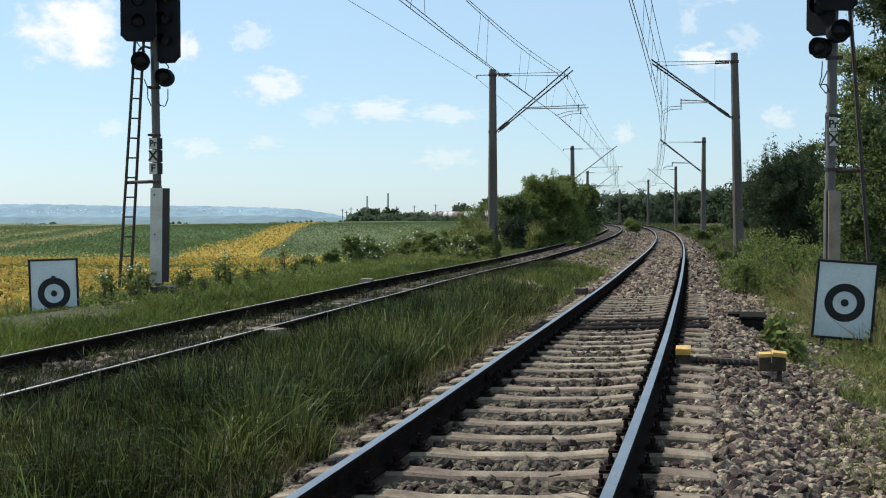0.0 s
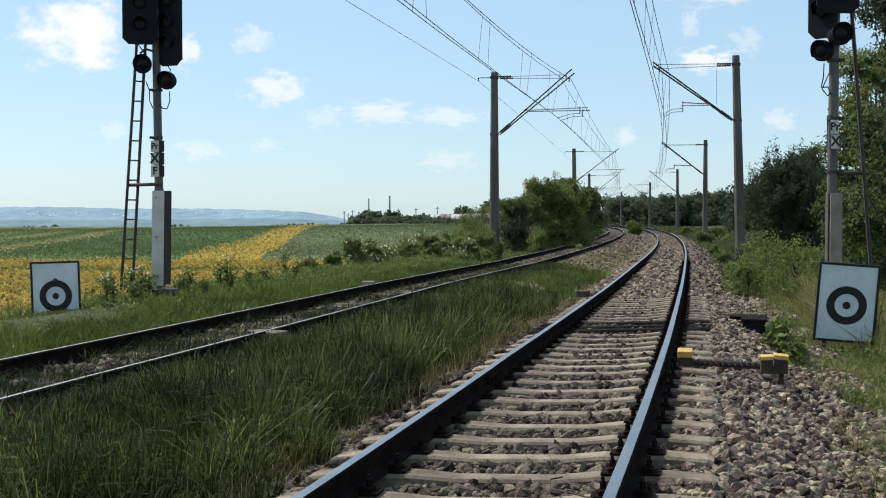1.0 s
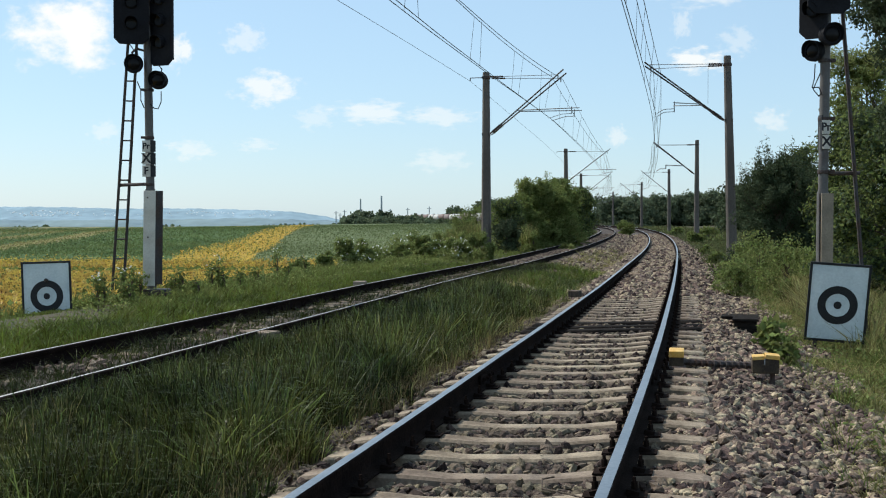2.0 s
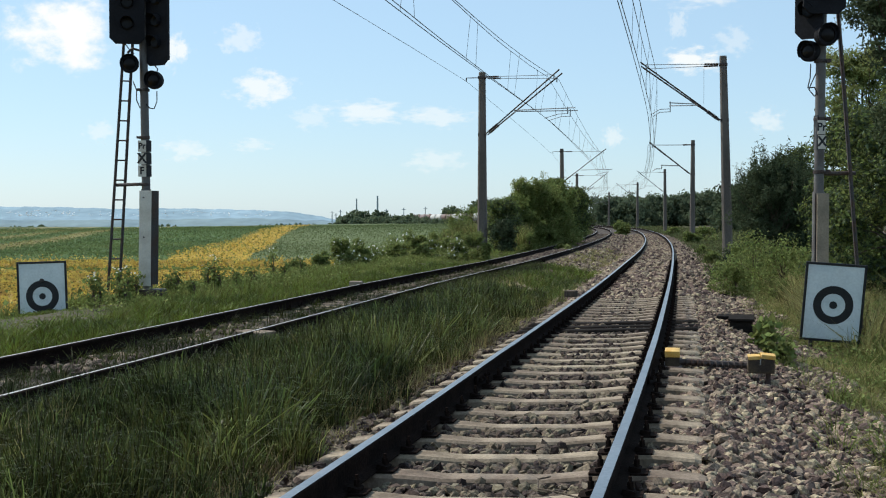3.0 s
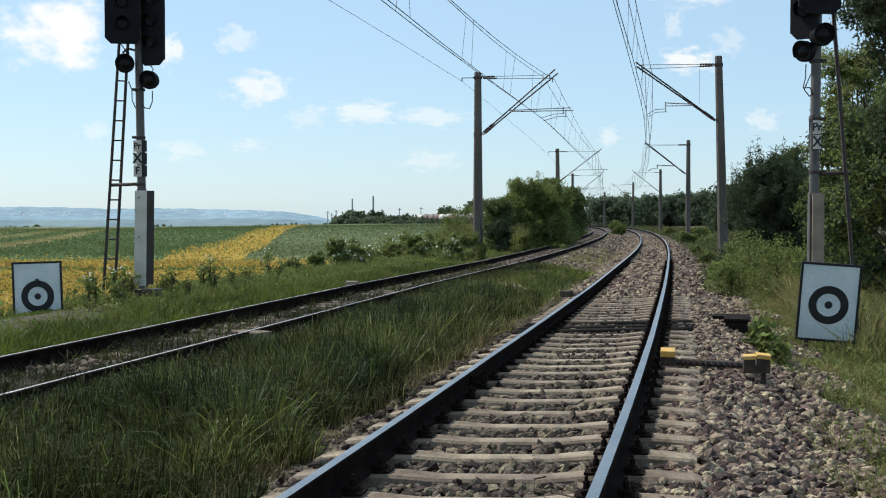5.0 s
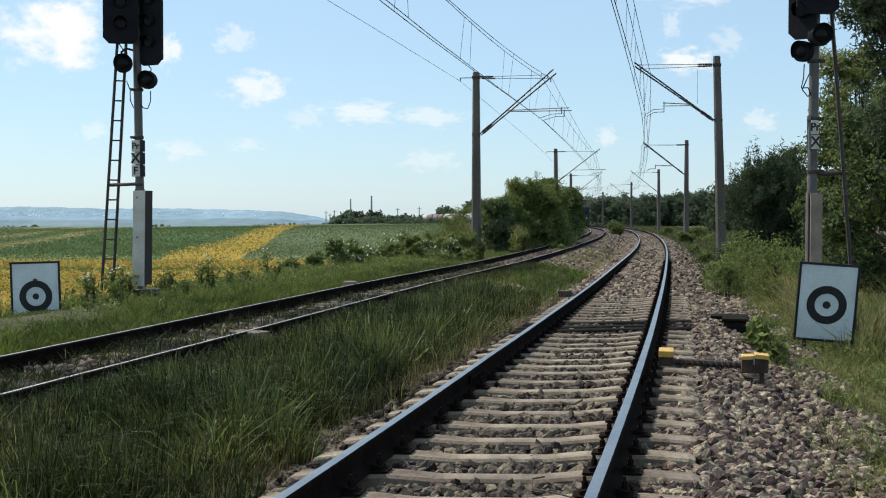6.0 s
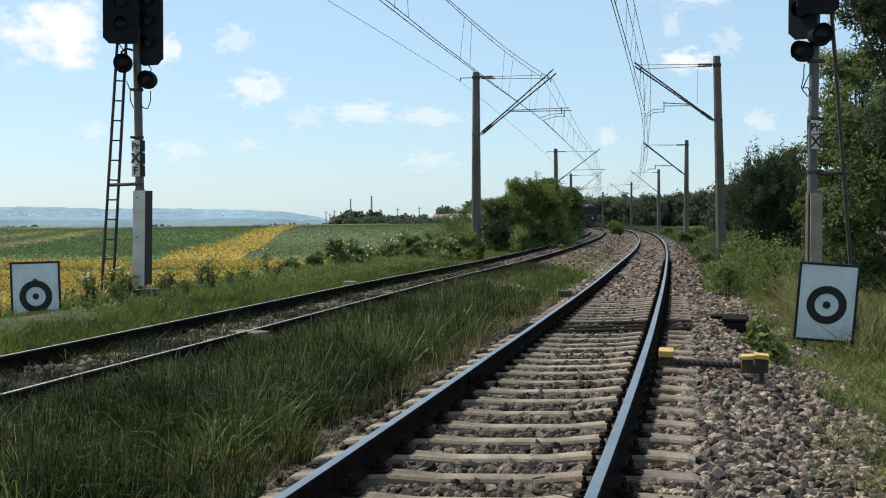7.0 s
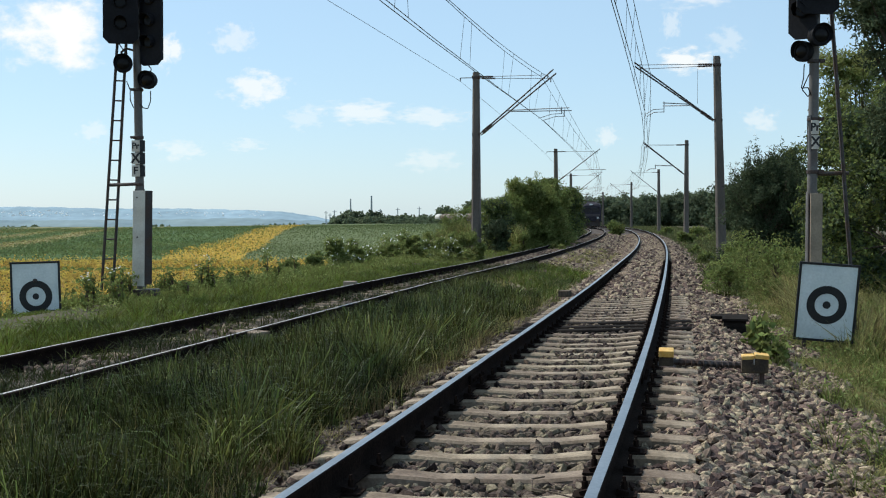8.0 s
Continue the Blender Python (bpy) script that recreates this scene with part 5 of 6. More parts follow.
# ---- sunflowers ----
def sunflowers():
    n = 18000
    y = RNG.uniform(26, 97, n)
    lo, hi = px(-60, y), px(640, y)
    x = lo + (hi - lo) * RNG.uniform(0, 1, n)
    row = 0.7
    x = np.round(x / row) * row + RNG.normal(size=n) * 0.08
    u, s = side(x, y)
    keep = (u < -12.9) & ~((y > 69) & (y < 85) & (RNG.uniform(0, 1, n) < 0.97))
    x, y = x[keep], y[keep]
    n = len(x)
    z = land(x, y) + RNG.uniform(0.5, 0.72, n)
    r = RNG.uniform(0.085, 0.125, n)
    tilt, turn = RNG.uniform(0.1, 0.9, n), RNG.normal(size=n) * 0.6
    nx, ny, nz = np.sin(turn) * np.cos(tilt), -np.cos(turn) * np.cos(tilt), np.sin(tilt)
    N = np.stack([nx, ny, nz], 1)
    A = np.cross(N, np.array([0, 0, 1.0]))
    A /= np.linalg.norm(A, axis=1)[:, None]
    B = np.cross(A, N)
    C = np.stack([x, y, z], 1)
    ring = []
    for i in range(12):
        a = i * math.tau / 12
        q = np.where(i % 2, 1.0, 0.72) * RNG.uniform(0.9, 1.1, n) * r
        ring.append(C + (A * math.cos(a) + B * math.sin(a)) * q[:, None] + N * (0.02 if i % 2 else 0.0))
    V = np.stack([C] + ring, 1).reshape(-1, 3)
    i0 = np.arange(n)[:, None] * 13
    F = np.concatenate([i0 + np.array([[0, 1 + 2 * k, 2 + 2 * k, 1 + (2 * k + 2) % 12]]) for k in range(6)], 0)
    ob = bulk("sunflower_heads", V, F, M_PETAL)
    tagged(ob, "yellow sunflower heads in a dense field", "sunflowers", kind="stuff")
    seeds = []
    for i in range(4):
        a = i * math.tau / 4 + 0.4
        seeds.append(C + N * 0.022 + (A * math.cos(a) + B * math.sin(a)) * (r * 0.32)[:, None])
    tagged(bulk("sunflower_discs", np.stack(seeds, 1).reshape(-1, 3), np.arange(4 * n).reshape(-1, 4), M_SEED), "brown sunflower seed discs", "sunflowers", kind="stuff")
    k = 3
    P = np.repeat(C, k, 0) + np.stack([RNG.normal(size=n * k) * 0.15, RNG.normal(size=n * k) * 0.15, -RNG.uniform(0.0, 0.4, n * k)], 1)
    d = RNG.normal(size=(n * k, 3))
    d[:, 2] = np.abs(d[:, 2]) + 0.5
    V, F = leaves(P, d, 0.18, 0.7)
    tagged(bulk("sunflower_leaves", V, F, M_LEAF), "broad green sunflower leaves and stems", "sunflowers", kind="stuff")


sunflowers()


def field_crops():
    """Upright crop plants on the fields beyond the sunflowers, strip by strip."""
    n = 80000
    y = 98 * (380 / 98) ** RNG.uniform(0, 1, n)
    x = px(-60, y) + (px(860, y) - px(-60, y)) * RNG.uniform(0, 1, n)
    u, s = side(x, y)
    keep = u < -14 - 0.03 * y
    x, y = x[keep], y[keep]
    gold = (x + 0.0753 * y > -16.3) & (x + 0.0937 * y < -7.6)
    right = x + 0.0937 * y >= -7.6
    q = x + 0.18 * y
    tan = ((q > -28) & (q < -23.5) | (q > -37) & (q < -33) | (q > -46) & (q < -42) | (q > -60) & (q < -54) | (q > -76) & (q < -68) | (q > -98) & (q < -92)) & ~gold & ~right
    low = y < 103
    for name, m, h, size, mat, label in (("crop_rows", ~gold & ~tan & ~right & ~low, 0.35, 0.19, M_CROP, "green crop plants in a field"), ("crop_rows", right & ~low, 0.25, 0.15, M_CROP_PALE, "grey-green crop plants in a field"),
                                         ("stubble", tan & ~low, 0.22, 0.18, M_DRY, "dry stubble and weeds in a field strip"),
                                         ("far_sunflower_leaves", (gold | low) & (RNG.uniform(0, 1, len(x)) < 0.3), 0.45, 0.22, M_LEAF, "sunflower leaves in a far strip"), ("far_sunflower_heads", (gold | low) & (RNG.uniform(0, 1, len(x)) < 0.7), 0.6, 0.15, M_PETAL, "sunflower heads in a far strip")):
        X, Y = x[m], y[m]
        P = np.stack([X, Y, land(X, Y) + h * RNG.uniform(0.2, 1.0, len(X))], 1)
        d = RNG.normal(size=P.shape) * 0.6 + np.array([0, -0.6, 0.5])
        V, F = leaves(P, d, size * (0.6 + Y / 450), 0.8)
        tagged(bulk(name, V, F, mat), label, "crops", kind="stuff")


field_crops()


# ---- woods and distance ----
def woods(name, spots, n, leaf, material, label):
    """A belt of tree crowns far off, each a set of lumps."""
    cl = []
    for x, y, w, h in spots:
        z = float(land(x, y))
        for c in lumps(rnd, w, w, h * 0.86, 13, h * 0.19, 0.08):
            cl.append((x + c[0], y + c[1], z + c[2], *c[3:]))
    P, d = crown_points(cl, n, 0.6)
    V, F = leaves(P, d, leaf, 0.8)
    return tagged(bulk(name, V, F, material), label, "woodland", kind="stuff")


spots = []
for i in range(46):
    y = rnd.uniform(285, 330)
    b = 1035 + 275 * i / 45 + rnd.uniform(-4, 4)
    spots.append((px(b, y) + 2, y, rnd.uniform(7, 11), rnd.uniform(7.0, 8.1) + (0.5 if b > 1180 else 0)))
woods("woodland_beyond_curve", spots, 115000, 0.5, M_LEAF_FAR, "dense green woodland beyond the curve")
spots = []
for i in range(26):
    y = rnd.uniform(150, 240)
    b = 1200 + 110 * rnd.random()
    spots.append((px(b, y) + 6, y, rnd.uniform(4, 6), rnd.uniform(4.0, 6.5)))
woods("woodland_edge", spots, 26000, 0.4, M_LEAF_DARK, "dark woodland edge beside the line")
spots = []
for i in range(40):
    y = rnd.uniform(560, 640)
    b = 838 + 60 * rnd.random()
    spots.append((px(b, y), y + 50, rnd.uniform(9, 13), rnd.uniform(9, 13)))
for i in range(36):
    y = rnd.uniform(600, 680)
    b = 745 + 100 * i / 36
    spots.append((px(b, y), y, rnd.uniform(8, 13), rnd.uniform(3.6, 4.8) + 3.5 * max(0, (b - 775) / 70)))
for i in range(60):
    y = rnd.uniform(600, 660)
    b = 590 + 170 * i / 60
    spots.append((px(b, y), y, rnd.uniform(6, 9), rnd.uniform(2.6, 3.8)))
for b, h in ((610, 9), (620, 12), (632, 10), (645, 9), (660, 11), (672, 9), (690, 7), (705, 6), (720, 7.5), (735, 6), (592, 5), (748, 7), (790, 15), (783, 13), (600, 7)):
    y = rnd.uniform(600, 640)
    spots.append((px(b, y), y, rnd.uniform(6, 9), h * 0.64))
hedge = []
for i in range(60):
    y = rnd.uniform(500, 545)
    b = 690 + 165 * i / 60
    hedge.append((px(b, y), y, rnd.uniform(3, 5), rnd.uniform(1.2, 2.3)))
woods("field_hedge", hedge, 14000, 0.5, M_LEAF_FAR, "low hedge along the field before the railway")
woods("far_tree_line", spots, 60000, 1.3, M_LEAF_FAR, "far line of dark trees across the fields")
spots = []
for i in range(60):
    b = -100 + 700 * rnd.random()
    y = rnd.uniform(700, 1300)
    spots.append((px(b, y), y, rnd.uniform(20, 50), rnd.uniform(1.2, 2.6)))
spots.append((px(60, 800), 800, 6, 4.0))
woods("hedges_on_plain", spots, 24000, 1.0, M_LEAF_FAR, "low hedges and scrub far across the plain")


def chimney(b, y, top_px, w, label):
    x = px(b, y)
    z0, z1 = float(land(x, y)), 1.35 + (380.7 - top_px) * y / FOCAL
    bm = bmesh.new()
    lathe(bm, [(w * 1.25, z0), (w, z0 + (z1 - z0) * 0.5), (w * 0.8, z1 - 0.8), (w * 0.9, z1 - 0.6), (w * 0.85, z1)], 12)
    ob = part("chimney", bm, M_CHIMNEY)
    ob.matrix_basis = Matrix.Translation((x, y, 0))
    return tagged(ob, label, "factory chimney", "far chimneys")


chimney(620.5, 900, 352, 0.6, "tall thin far factory chimney")
chimney(657.5, 900, 347, 0.75, "taller far factory chimney")
for b, t in ((577, 374), (592, 372), (704, 368), (742, 366), (673, 370), (584, 378)):
    y = 700
    x = px(b, y)
    bm = bmesh.new()
    rod(bm, (x, y, float(land(x, y))), (x, y, 1.35 + (380.7 - t) * y / FOCAL), 0.35, 0.25, 6)
    box(bm, (2.4, 0.25, 0.25), (x, y, 1.35 + (380.7 - t) * y / FOCAL - 1))
    tagged(part("far_pole", bm, M_CHIMNEY), "far line pole with a crossarm", "pole", "far poles")


# Matte far surface; the haze of distance is mixed into its base colour.
def hazed_far_material(name, base, other, scale):
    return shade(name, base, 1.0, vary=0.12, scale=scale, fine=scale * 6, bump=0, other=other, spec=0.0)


def hills(name, y, profile, colour, other, label):
    """A far ridge: a long low mound whose skyline runs through the given bearings and heights."""
    bs = np.array([p[0] for p in profile], float)
    ts = np.array([p[1] for p in profile], float)
    b = np.arange(bs[0], bs[-1] + 1, 6.0)
    t = np.interp(b, bs, ts) + 0.5 * np.sin(b * 0.11) + 0.35 * np.sin(b * 0.31 + 1)
    rows = []
    for f, up in ((-0.16, -0.3), (-0.10, 0.15), (-0.05, 0.6), (-0.015, 0.9), (0, 1.0), (0.04, 0.8), (0.08, 0.2)):
        yy = y * (1 + f)
        z_top = 1.35 + (380.7 - t) * y / FOCAL
        z_bot = -70.0
        wob = 4 * np.sin(b * 0.05 + f * 60)
        rows.append(np.stack([(b - 784) / FOCAL * y, np.full_like(b, yy) + wob, z_bot + (z_top - z_bot) * up], 1))
    V = np.stack(rows, 0)
    nr, nc = V.shape[:2]
    idx = np.arange(nr * nc).reshape(nr, nc)
    F = np.stack([idx[:-1, :-1], idx[:-1, 1:], idx[1:, 1:], idx[1:, :-1]], -1).reshape(-1, 4)
    ob = bulk(name, V.reshape(-1, 3), F, hazed_far_material(name, colour, other, 0.004), smooth=True)
    return tagged(ob, label, "hills", kind="structure")


# Blue-grey tints stand in for the air between here and the ridges.
hills("backdrop_hills", 4200, [(-700, 372), (-200, 369), (20, 366), (100, 367), (200, 370), (300, 369), (400, 371), (470, 373), (520, 377), (560, 384), (600, 392)], (0.26, 0.35, 0.41), (0.22, 0.30, 0.35), "blue hills on the horizon with haze painted into their colour")
hills("backdrop_rise", 3000, [(-700, 391), (-100, 388), (60, 390), (200, 389), (330, 388), (430, 386), (500, 389), (580, 391), (700, 392), (1000, 390)], (0.17, 0.23, 0.26), (0.21, 0.27, 0.28), "valley floor before the hills with haze painted into its colour")


def far_town():
    bm = bmesh.new()
    for i in range(190):
        b = rnd.choice((rnd.uniform(-60, 250), rnd.uniform(240, 470), rnd.uniform(20, 120)))
        yp = rnd.uniform(372, 383)
        y = 3560 + (382 - yp) * 25
        s = rnd.uniform(1.8, 4.4)
        # House boxes are tipped forward so that sunlit tops stand in for bright walls.
        box(bm, (s * rnd.uniform(0.6, 1.2), s, s * rnd.uniform(0.25, 0.4)), (px(b, y), y, 1.35 + (380.7 - yp) * y / FOCAL), (25, 0, rnd.uniform(-30, 60)))
    tagged(part("far_town", bm, shade("far_house_walls", (0.6, 0.63, 0.65), 0.9, vary=0.2, scale=0.02, fine=0.2, bump=0, island=0.3)), "white houses of a far town on the hills", "town", kind="stuff")


far_town()


def cloud_material(seed):
    m = bpy.data.materials.new("cloud")
    m.use_nodes = True
    n, l = m.node_tree.nodes, m.node_tree.links
    n.remove(n["Principled BSDF"])
    co = n.new("ShaderNodeTexCoord")
    nz = n.new("ShaderNodeTexNoise")
    nz.noise_dimensions = "4D"
    nz.inputs["W"].default_value = seed * 3.7
    nz.inputs["Scale"].default_value = 2.6
    nz.inputs["Detail"].default_value = 7
    nz.inputs["Roughness"].default_value = 0.55
    l.new(co.outputs["Object"], nz.inputs["Vector"])
    ln = n.new("ShaderNodeVectorMath")
    ln.operation = "LENGTH"
    l.new(co.outputs["Object"], ln.inputs[0])
    a = n.new("ShaderNodeMath")
    a.operation = "MULTIPLY_ADD"
    a.inputs[1].default_value = -0.50
    l.new(ln.outputs["Value"], a.inputs[0])
    l.new(nz.outputs["Fac"], a.inputs[2])
    mr = n.new("ShaderNodeMapRange")
    mr.interpolation_type = "SMOOTHSTEP"
    mr.inputs["From Min"].default_value, mr.inputs["From Max"].default_value = 0.10, 0.40
    l.new(a.outputs[0], mr.inputs["Value"])
    # White glow added in place of sunlight scattered by the cloud.
    em = n.new("ShaderNodeEmission")
    em.inputs["Color"].default_value = (1.0, 0.99, 0.96, 1)
    em.inputs["Strength"].default_value = 1.0
    tr = n.new("ShaderNodeBsdfTransparent")
    mx = n.new("ShaderNodeMixShader")
    l.new(mr.outputs[0], mx.inputs[0]), l.new(tr.outputs[0], mx.inputs[1]), l.new(em.outputs[0], mx.inputs[2]), l.new(mx.outputs[0], n["Material Output"].inputs["Surface"])
    return m


def clouds():
    """Small fair-weather clouds, far off in the sky."""
    for i, (b, yp, w, h, thick) in enumerate(((105, 55, 200, 130, 1.0), (300, 92, 60, 60, 0.9), (455, 158, 110, 60, 0.85), (640, 200, 140, 40, 0.7), (765, 207, 110, 36, 0.55), (415, 72, 70, 55, 0.5), (1210, 108, 104, 44, 1.0), (1185, 45, 36, 46, 0.42),
                                      (1285, 75, 66, 50, 0.35), (320, 265, 80, 36, 0.5), (165, 232, 50, 36, 0.4), (760, 285, 90, 40, 0.4), (1225, -10, 150, 50, 0.6), (1075, 243, 40, 36, 0.5), (435, 257, 60, 26, 0.4), (1345, 215, 60, 40, 0.5), (540, 208, 70, 40, 0.35))):
        y = 4300 + 15 * i
        me = bpy.data.meshes.new("cloud")
        k = [(math.cos(a * math.tau / 32), math.sin(a * math.tau / 32)) for a in range(32)]
        me.from_pydata([(c, 0, s_) for c, s_ in k], [], [tuple(range(32))])
        mat = cloud_material(i)
        mat.node_tree.nodes["Map Range"].inputs["To Max"].default_value = (1.0 if i == 0 else thick * 0.85)
        me.materials.append(mat)
        ob = new("cloud", me)
        sc = y / FOCAL
        ob.matrix_basis = Matrix.Translation((px(b, y), y, 1.35 + (380.7 - yp) * sc)) @ Matrix.Diagonal((w * 0.75 * sc, 1, h * 0.75 * sc, 1))
        ob.visible_shadow = False
        tagged(ob, "small white fair-weather cloud", "cloud", "clouds", "structure")


clouds()


# ---- train ----
M_LOCO = shade("dark_blue_loco_paint", (0.026, 0.022, 0.032), 0.75, vary=0.2, scale=1.5, fine=20, bump=0.03)
M_LOCO_BAND = shade("pale_loco_band", (0.075, 0.06, 0.065), 0.5, vary=0.15, scale=2, fine=20, bump=0.03)
M_GLASS = shade("cab_glass", (0.02, 0.025, 0.03), 0.08, vary=0.1, scale=2, fine=10, bump=0, spec=0.8)
M_TANK_WHITE = shade("pale_tank_paint", (0.50, 0.48, 0.45), 0.5, vary=0.12, scale=0.8, fine=8, bump=0.02, other=(0.45, 0.42, 0.38))
M_TANK_BROWN = shade("brown_tank_paint", (0.17, 0.11, 0.09), 0.6, vary=0.2, scale=0.8, fine=8, bump=0.02)
M_TANK_RED = shade("dusty_red_tank_paint", (0.20, 0.145, 0.13), 0.6, vary=0.2, scale=0.8, fine=8, bump=0.02)
M_LAMP = shade("headlamp_glass", (0.6, 0.6, 0.58), 0.2, vary=0.1, scale=3, fine=10, bump=0)


def bogie(parent, x_along):
    """A bogie: frame, two axles with wheels."""
    bm = bmesh.new()
    for k in (-1, 1):
        box(bm, (0.12, 2.6, 0.28), (k * 1.0, x_along, 0.6), bevel=0.04)
    box(bm, (1.9, 0.4, 0.2), (0, x_along, 0.65))
    bo = part("bogie", bm, M_DARKSTEEL, parent)
    for d in (-0.9, 0.9):
        for k in (-0.7535, 0.7535):
            bm = lathe(bmesh.new(), [(0.46, -0.065), (0.46, 0.065), (0.40, 0.07), (0.36, 0.03), (0.1, 0.06)], 20, pose(k, x_along + d, 0.46, 0, 90, 0))
            part("wheel", bm, M_DARKSTEEL, bo)


def locomotive():
    """A boxy electric locomotive. It runs towards -y in its own space; its origin lies on the rails."""
    t = empty("locomotive", Matrix(), "dark blue electric locomotive hauling tank wagons", "locomotive")
    L, w = 18.6, 2.95
    bm = bmesh.new()
    secs = []
    for y, wf, lo, hi, slope in ((-L / 2, 0.90, 1.05, 3.3, 0), (-L / 2 + 0.25, 1.0, 1.0, 3.55, 0), (-L / 2 + 0.9, 1.0, 1.0, 3.75, 0), (L / 2 - 0.9, 1.0, 1.0, 3.75, 0), (L / 2 - 0.25, 1.0, 1.0, 3.55, 0), (L / 2, 0.90, 1.05, 3.3, 0)):
        a = w / 2 * wf
        secs.append([bm.verts.new((x, y, z)) for x, z in ((-a, lo), (-a, hi - 0.55), (-a * 0.92, hi - 0.2), (-a * 0.6, hi), (a * 0.6, hi), (a * 0.92, hi - 0.2), (a, hi - 0.55), (a, lo))])
    for p, q in zip(secs, secs[1:]):
        for i in range(8):
            bm.faces.new((p[i], p[(i + 1) % 8], q[(i + 1) % 8], q[i]))
    bm.faces.new(secs[0]), bm.faces.new(secs[-1][::-1])
    bmesh.ops.recalc_face_normals(bm, faces=bm.faces)
    part("body", bm, M_LOCO, t)
    bm = box(bmesh.new(), (2.7, 17.6, 0.35), (0, 0, 0.88))
    part("underframe", bm, M_DARKSTEEL, t)
    for k in (-1, 1):
        bm = box(bmesh.new(), (1.05, 0.03, 0.72), (k * 0.62, -L / 2 - 0.005, 2.62), (3, 0, 0), bevel=0.02)
        part("windscreen", bm, M_GLASS, t)
        bm = lathe(bmesh.new(), [(0.16, 0), (0.16, 0.05), (0.13, 0.06)], 16, pose(k * 0.95, -L / 2, 1.5, 90, 0, 0))
        part("headlight", bm, M_LAMP, t, "round unlit headlight")
        bm = lathe(bmesh.new(), [(0.09, 0), (0.09, 0.35), (0.24, 0.36), (0.24, 0.42)], 16, pose(k * 0.88, -L / 2, 1.05, 90, 0, 0))
        part("buffer", bm, M_DARKSTEEL, t)
        for y in (-6.5, -2.2, 2.2, 6.5):
            bm = box(bmesh.new(), (0.02, 1.3, 0.5), (k * (w / 2 + 0.005), y, 2.75), bevel=0.01)
            part("side_window", bm, M_GLASS, t)
        bm = box(bmesh.new(), (0.012, 17.0, 0.30), (k * (w / 2 + 0.004), 0, 1.9))
        part("side_band", bm, M_LOCO_BAND, t, "pale side stripe")
    bm = box(bmesh.new(), (0.5, 0.16, 0.22), (0, -L / 2 + 0.12, 3.42), bevel=0.03)
    part("top_lamp", bm, M_LAMP, t, "lamp box over the windscreens")
    for z in (1.3, 1.65):
        bm = rod(bmesh.new(), (-1.15, -L / 2 - 0.07, z), (1.15, -L / 2 - 0.07, z), 0.02, seg=6)
        part("handrail", bm, M_LOCO_BAND, t)
    bm = box(bmesh.new(), (2.5, 0.012, 0.28), (0, -L / 2 - 0.004, 1.9))
    part("front_band", bm, M_LOCO_BAND, t, "pale front stripe")
    bm = box(bmesh.new(), (2.6, 0.12, 0.5), (0, -L / 2 + 0.2, 0.55), bevel=0.03)
    part("plough", bm, M_DARKSTEEL, t)
    bm = bmesh.new()
    box(bm, (1.6, 10, 0.25), (0, 0, 3.85), bevel=0.05)
    part("roof_gear", bm, M_DARKSTEEL, t)
    bm = bmesh.new()
    polyrod(bm, [(0, 6.8, 3.9), (0, 5.6, 4.6), (0, 6.9, 5.3)], 0.05)
    rod(bm, (-0.8, 6.9, 5.3), (0.8, 6.9, 5.3), 0.04)
    part("pantograph", bm, M_DARKSTEEL, t)
    for y in (-5.2, 5.2):
        bogie(t, y)
    return t


def tank_wagon(material, label):
    t = empty("tank_wagon", Matrix(), label, "tank wagon", "wagons of the train")
    bm = lathe(bmesh.new(), [(0.5, -5.75), (1.1, -5.65), (1.4, -5.45), (1.47, -5.2), (1.47, 5.2), (1.4, 5.45), (1.1, 5.65), (0.5, 5.75)], 24, pose(0, 0, 2.72, 90, 0, 0))
    smooth(part("tank", bm, material, t))
    bm = lathe(bmesh.new(), [(0.4, 4.12), (0.4, 4.32), (0.34, 4.36)], 16)
    part("dome", bm, material, t)
    bm = bmesh.new()
    for k in (-1, 1):
        box(bm, (0.12, 12.6, 0.25), (k * 0.85, 0, 1.1))
    for y in (-6.3, 6.3):
        box(bm, (2.6, 0.15, 0.35), (0, y, 1.1))
        for k in (-1, 1):
            rod(bm, (k * 0.88, y, 1.05), (k * 0.88, y + math.copysign(0.45, y), 1.05), 0.1)
    part("underframe", bm, M_DARKSTEEL, t)
    for y in (-3.8, 3.8):
        bm = box(bmesh.new(), (2.0, 0.3, 0.5), (0, y, 1.35), bevel=0.03)
        part("saddle", bm, M_DARKSTEEL, t)
    bm = bmesh.new()
    box(bm, (0.7, 2.4, 0.05), (0, 0, 4.25))
    for k in (-0.35, 0.35):
        rod(bm, (k, -1.2, 4.25), (k, 1.2, 4.25), 0.03)
    part("walkway", bm, M_DARKSTEEL, t)
    for y in (-4.2, 4.2):
        bogie(t, y)
    return t


SPEED, FRONT_AT_END = 16.5, 180.0


def train():
    made = [(locomotive(), 9.3)]
    kinds = [tank_wagon(M_TANK_WHITE, "pale grey tank wagon in a moving train"), tank_wagon(M_TANK_BROWN, "dark brown tank wagon in a moving train"), tank_wagon(M_TANK_RED, "dusty red tank wagon in a moving train")]
    order = (1, 0, 1, 2, 0, 1, 0, 0, 2, 1, 0, 2, 1, 0, 0, 1, 2, 0, 0, 2, 1, 0, 0, 1, 2, 1, 0)
    back, used = 18.8 + 7.6, set()
    for k in order:
        ob = copy_thing(kinds[k], Matrix()) if k in used else kinds[k]
        used.add(k)
        made.append((ob, back + 6.8))
        back += 13.7
    return made


TRAIN = train()


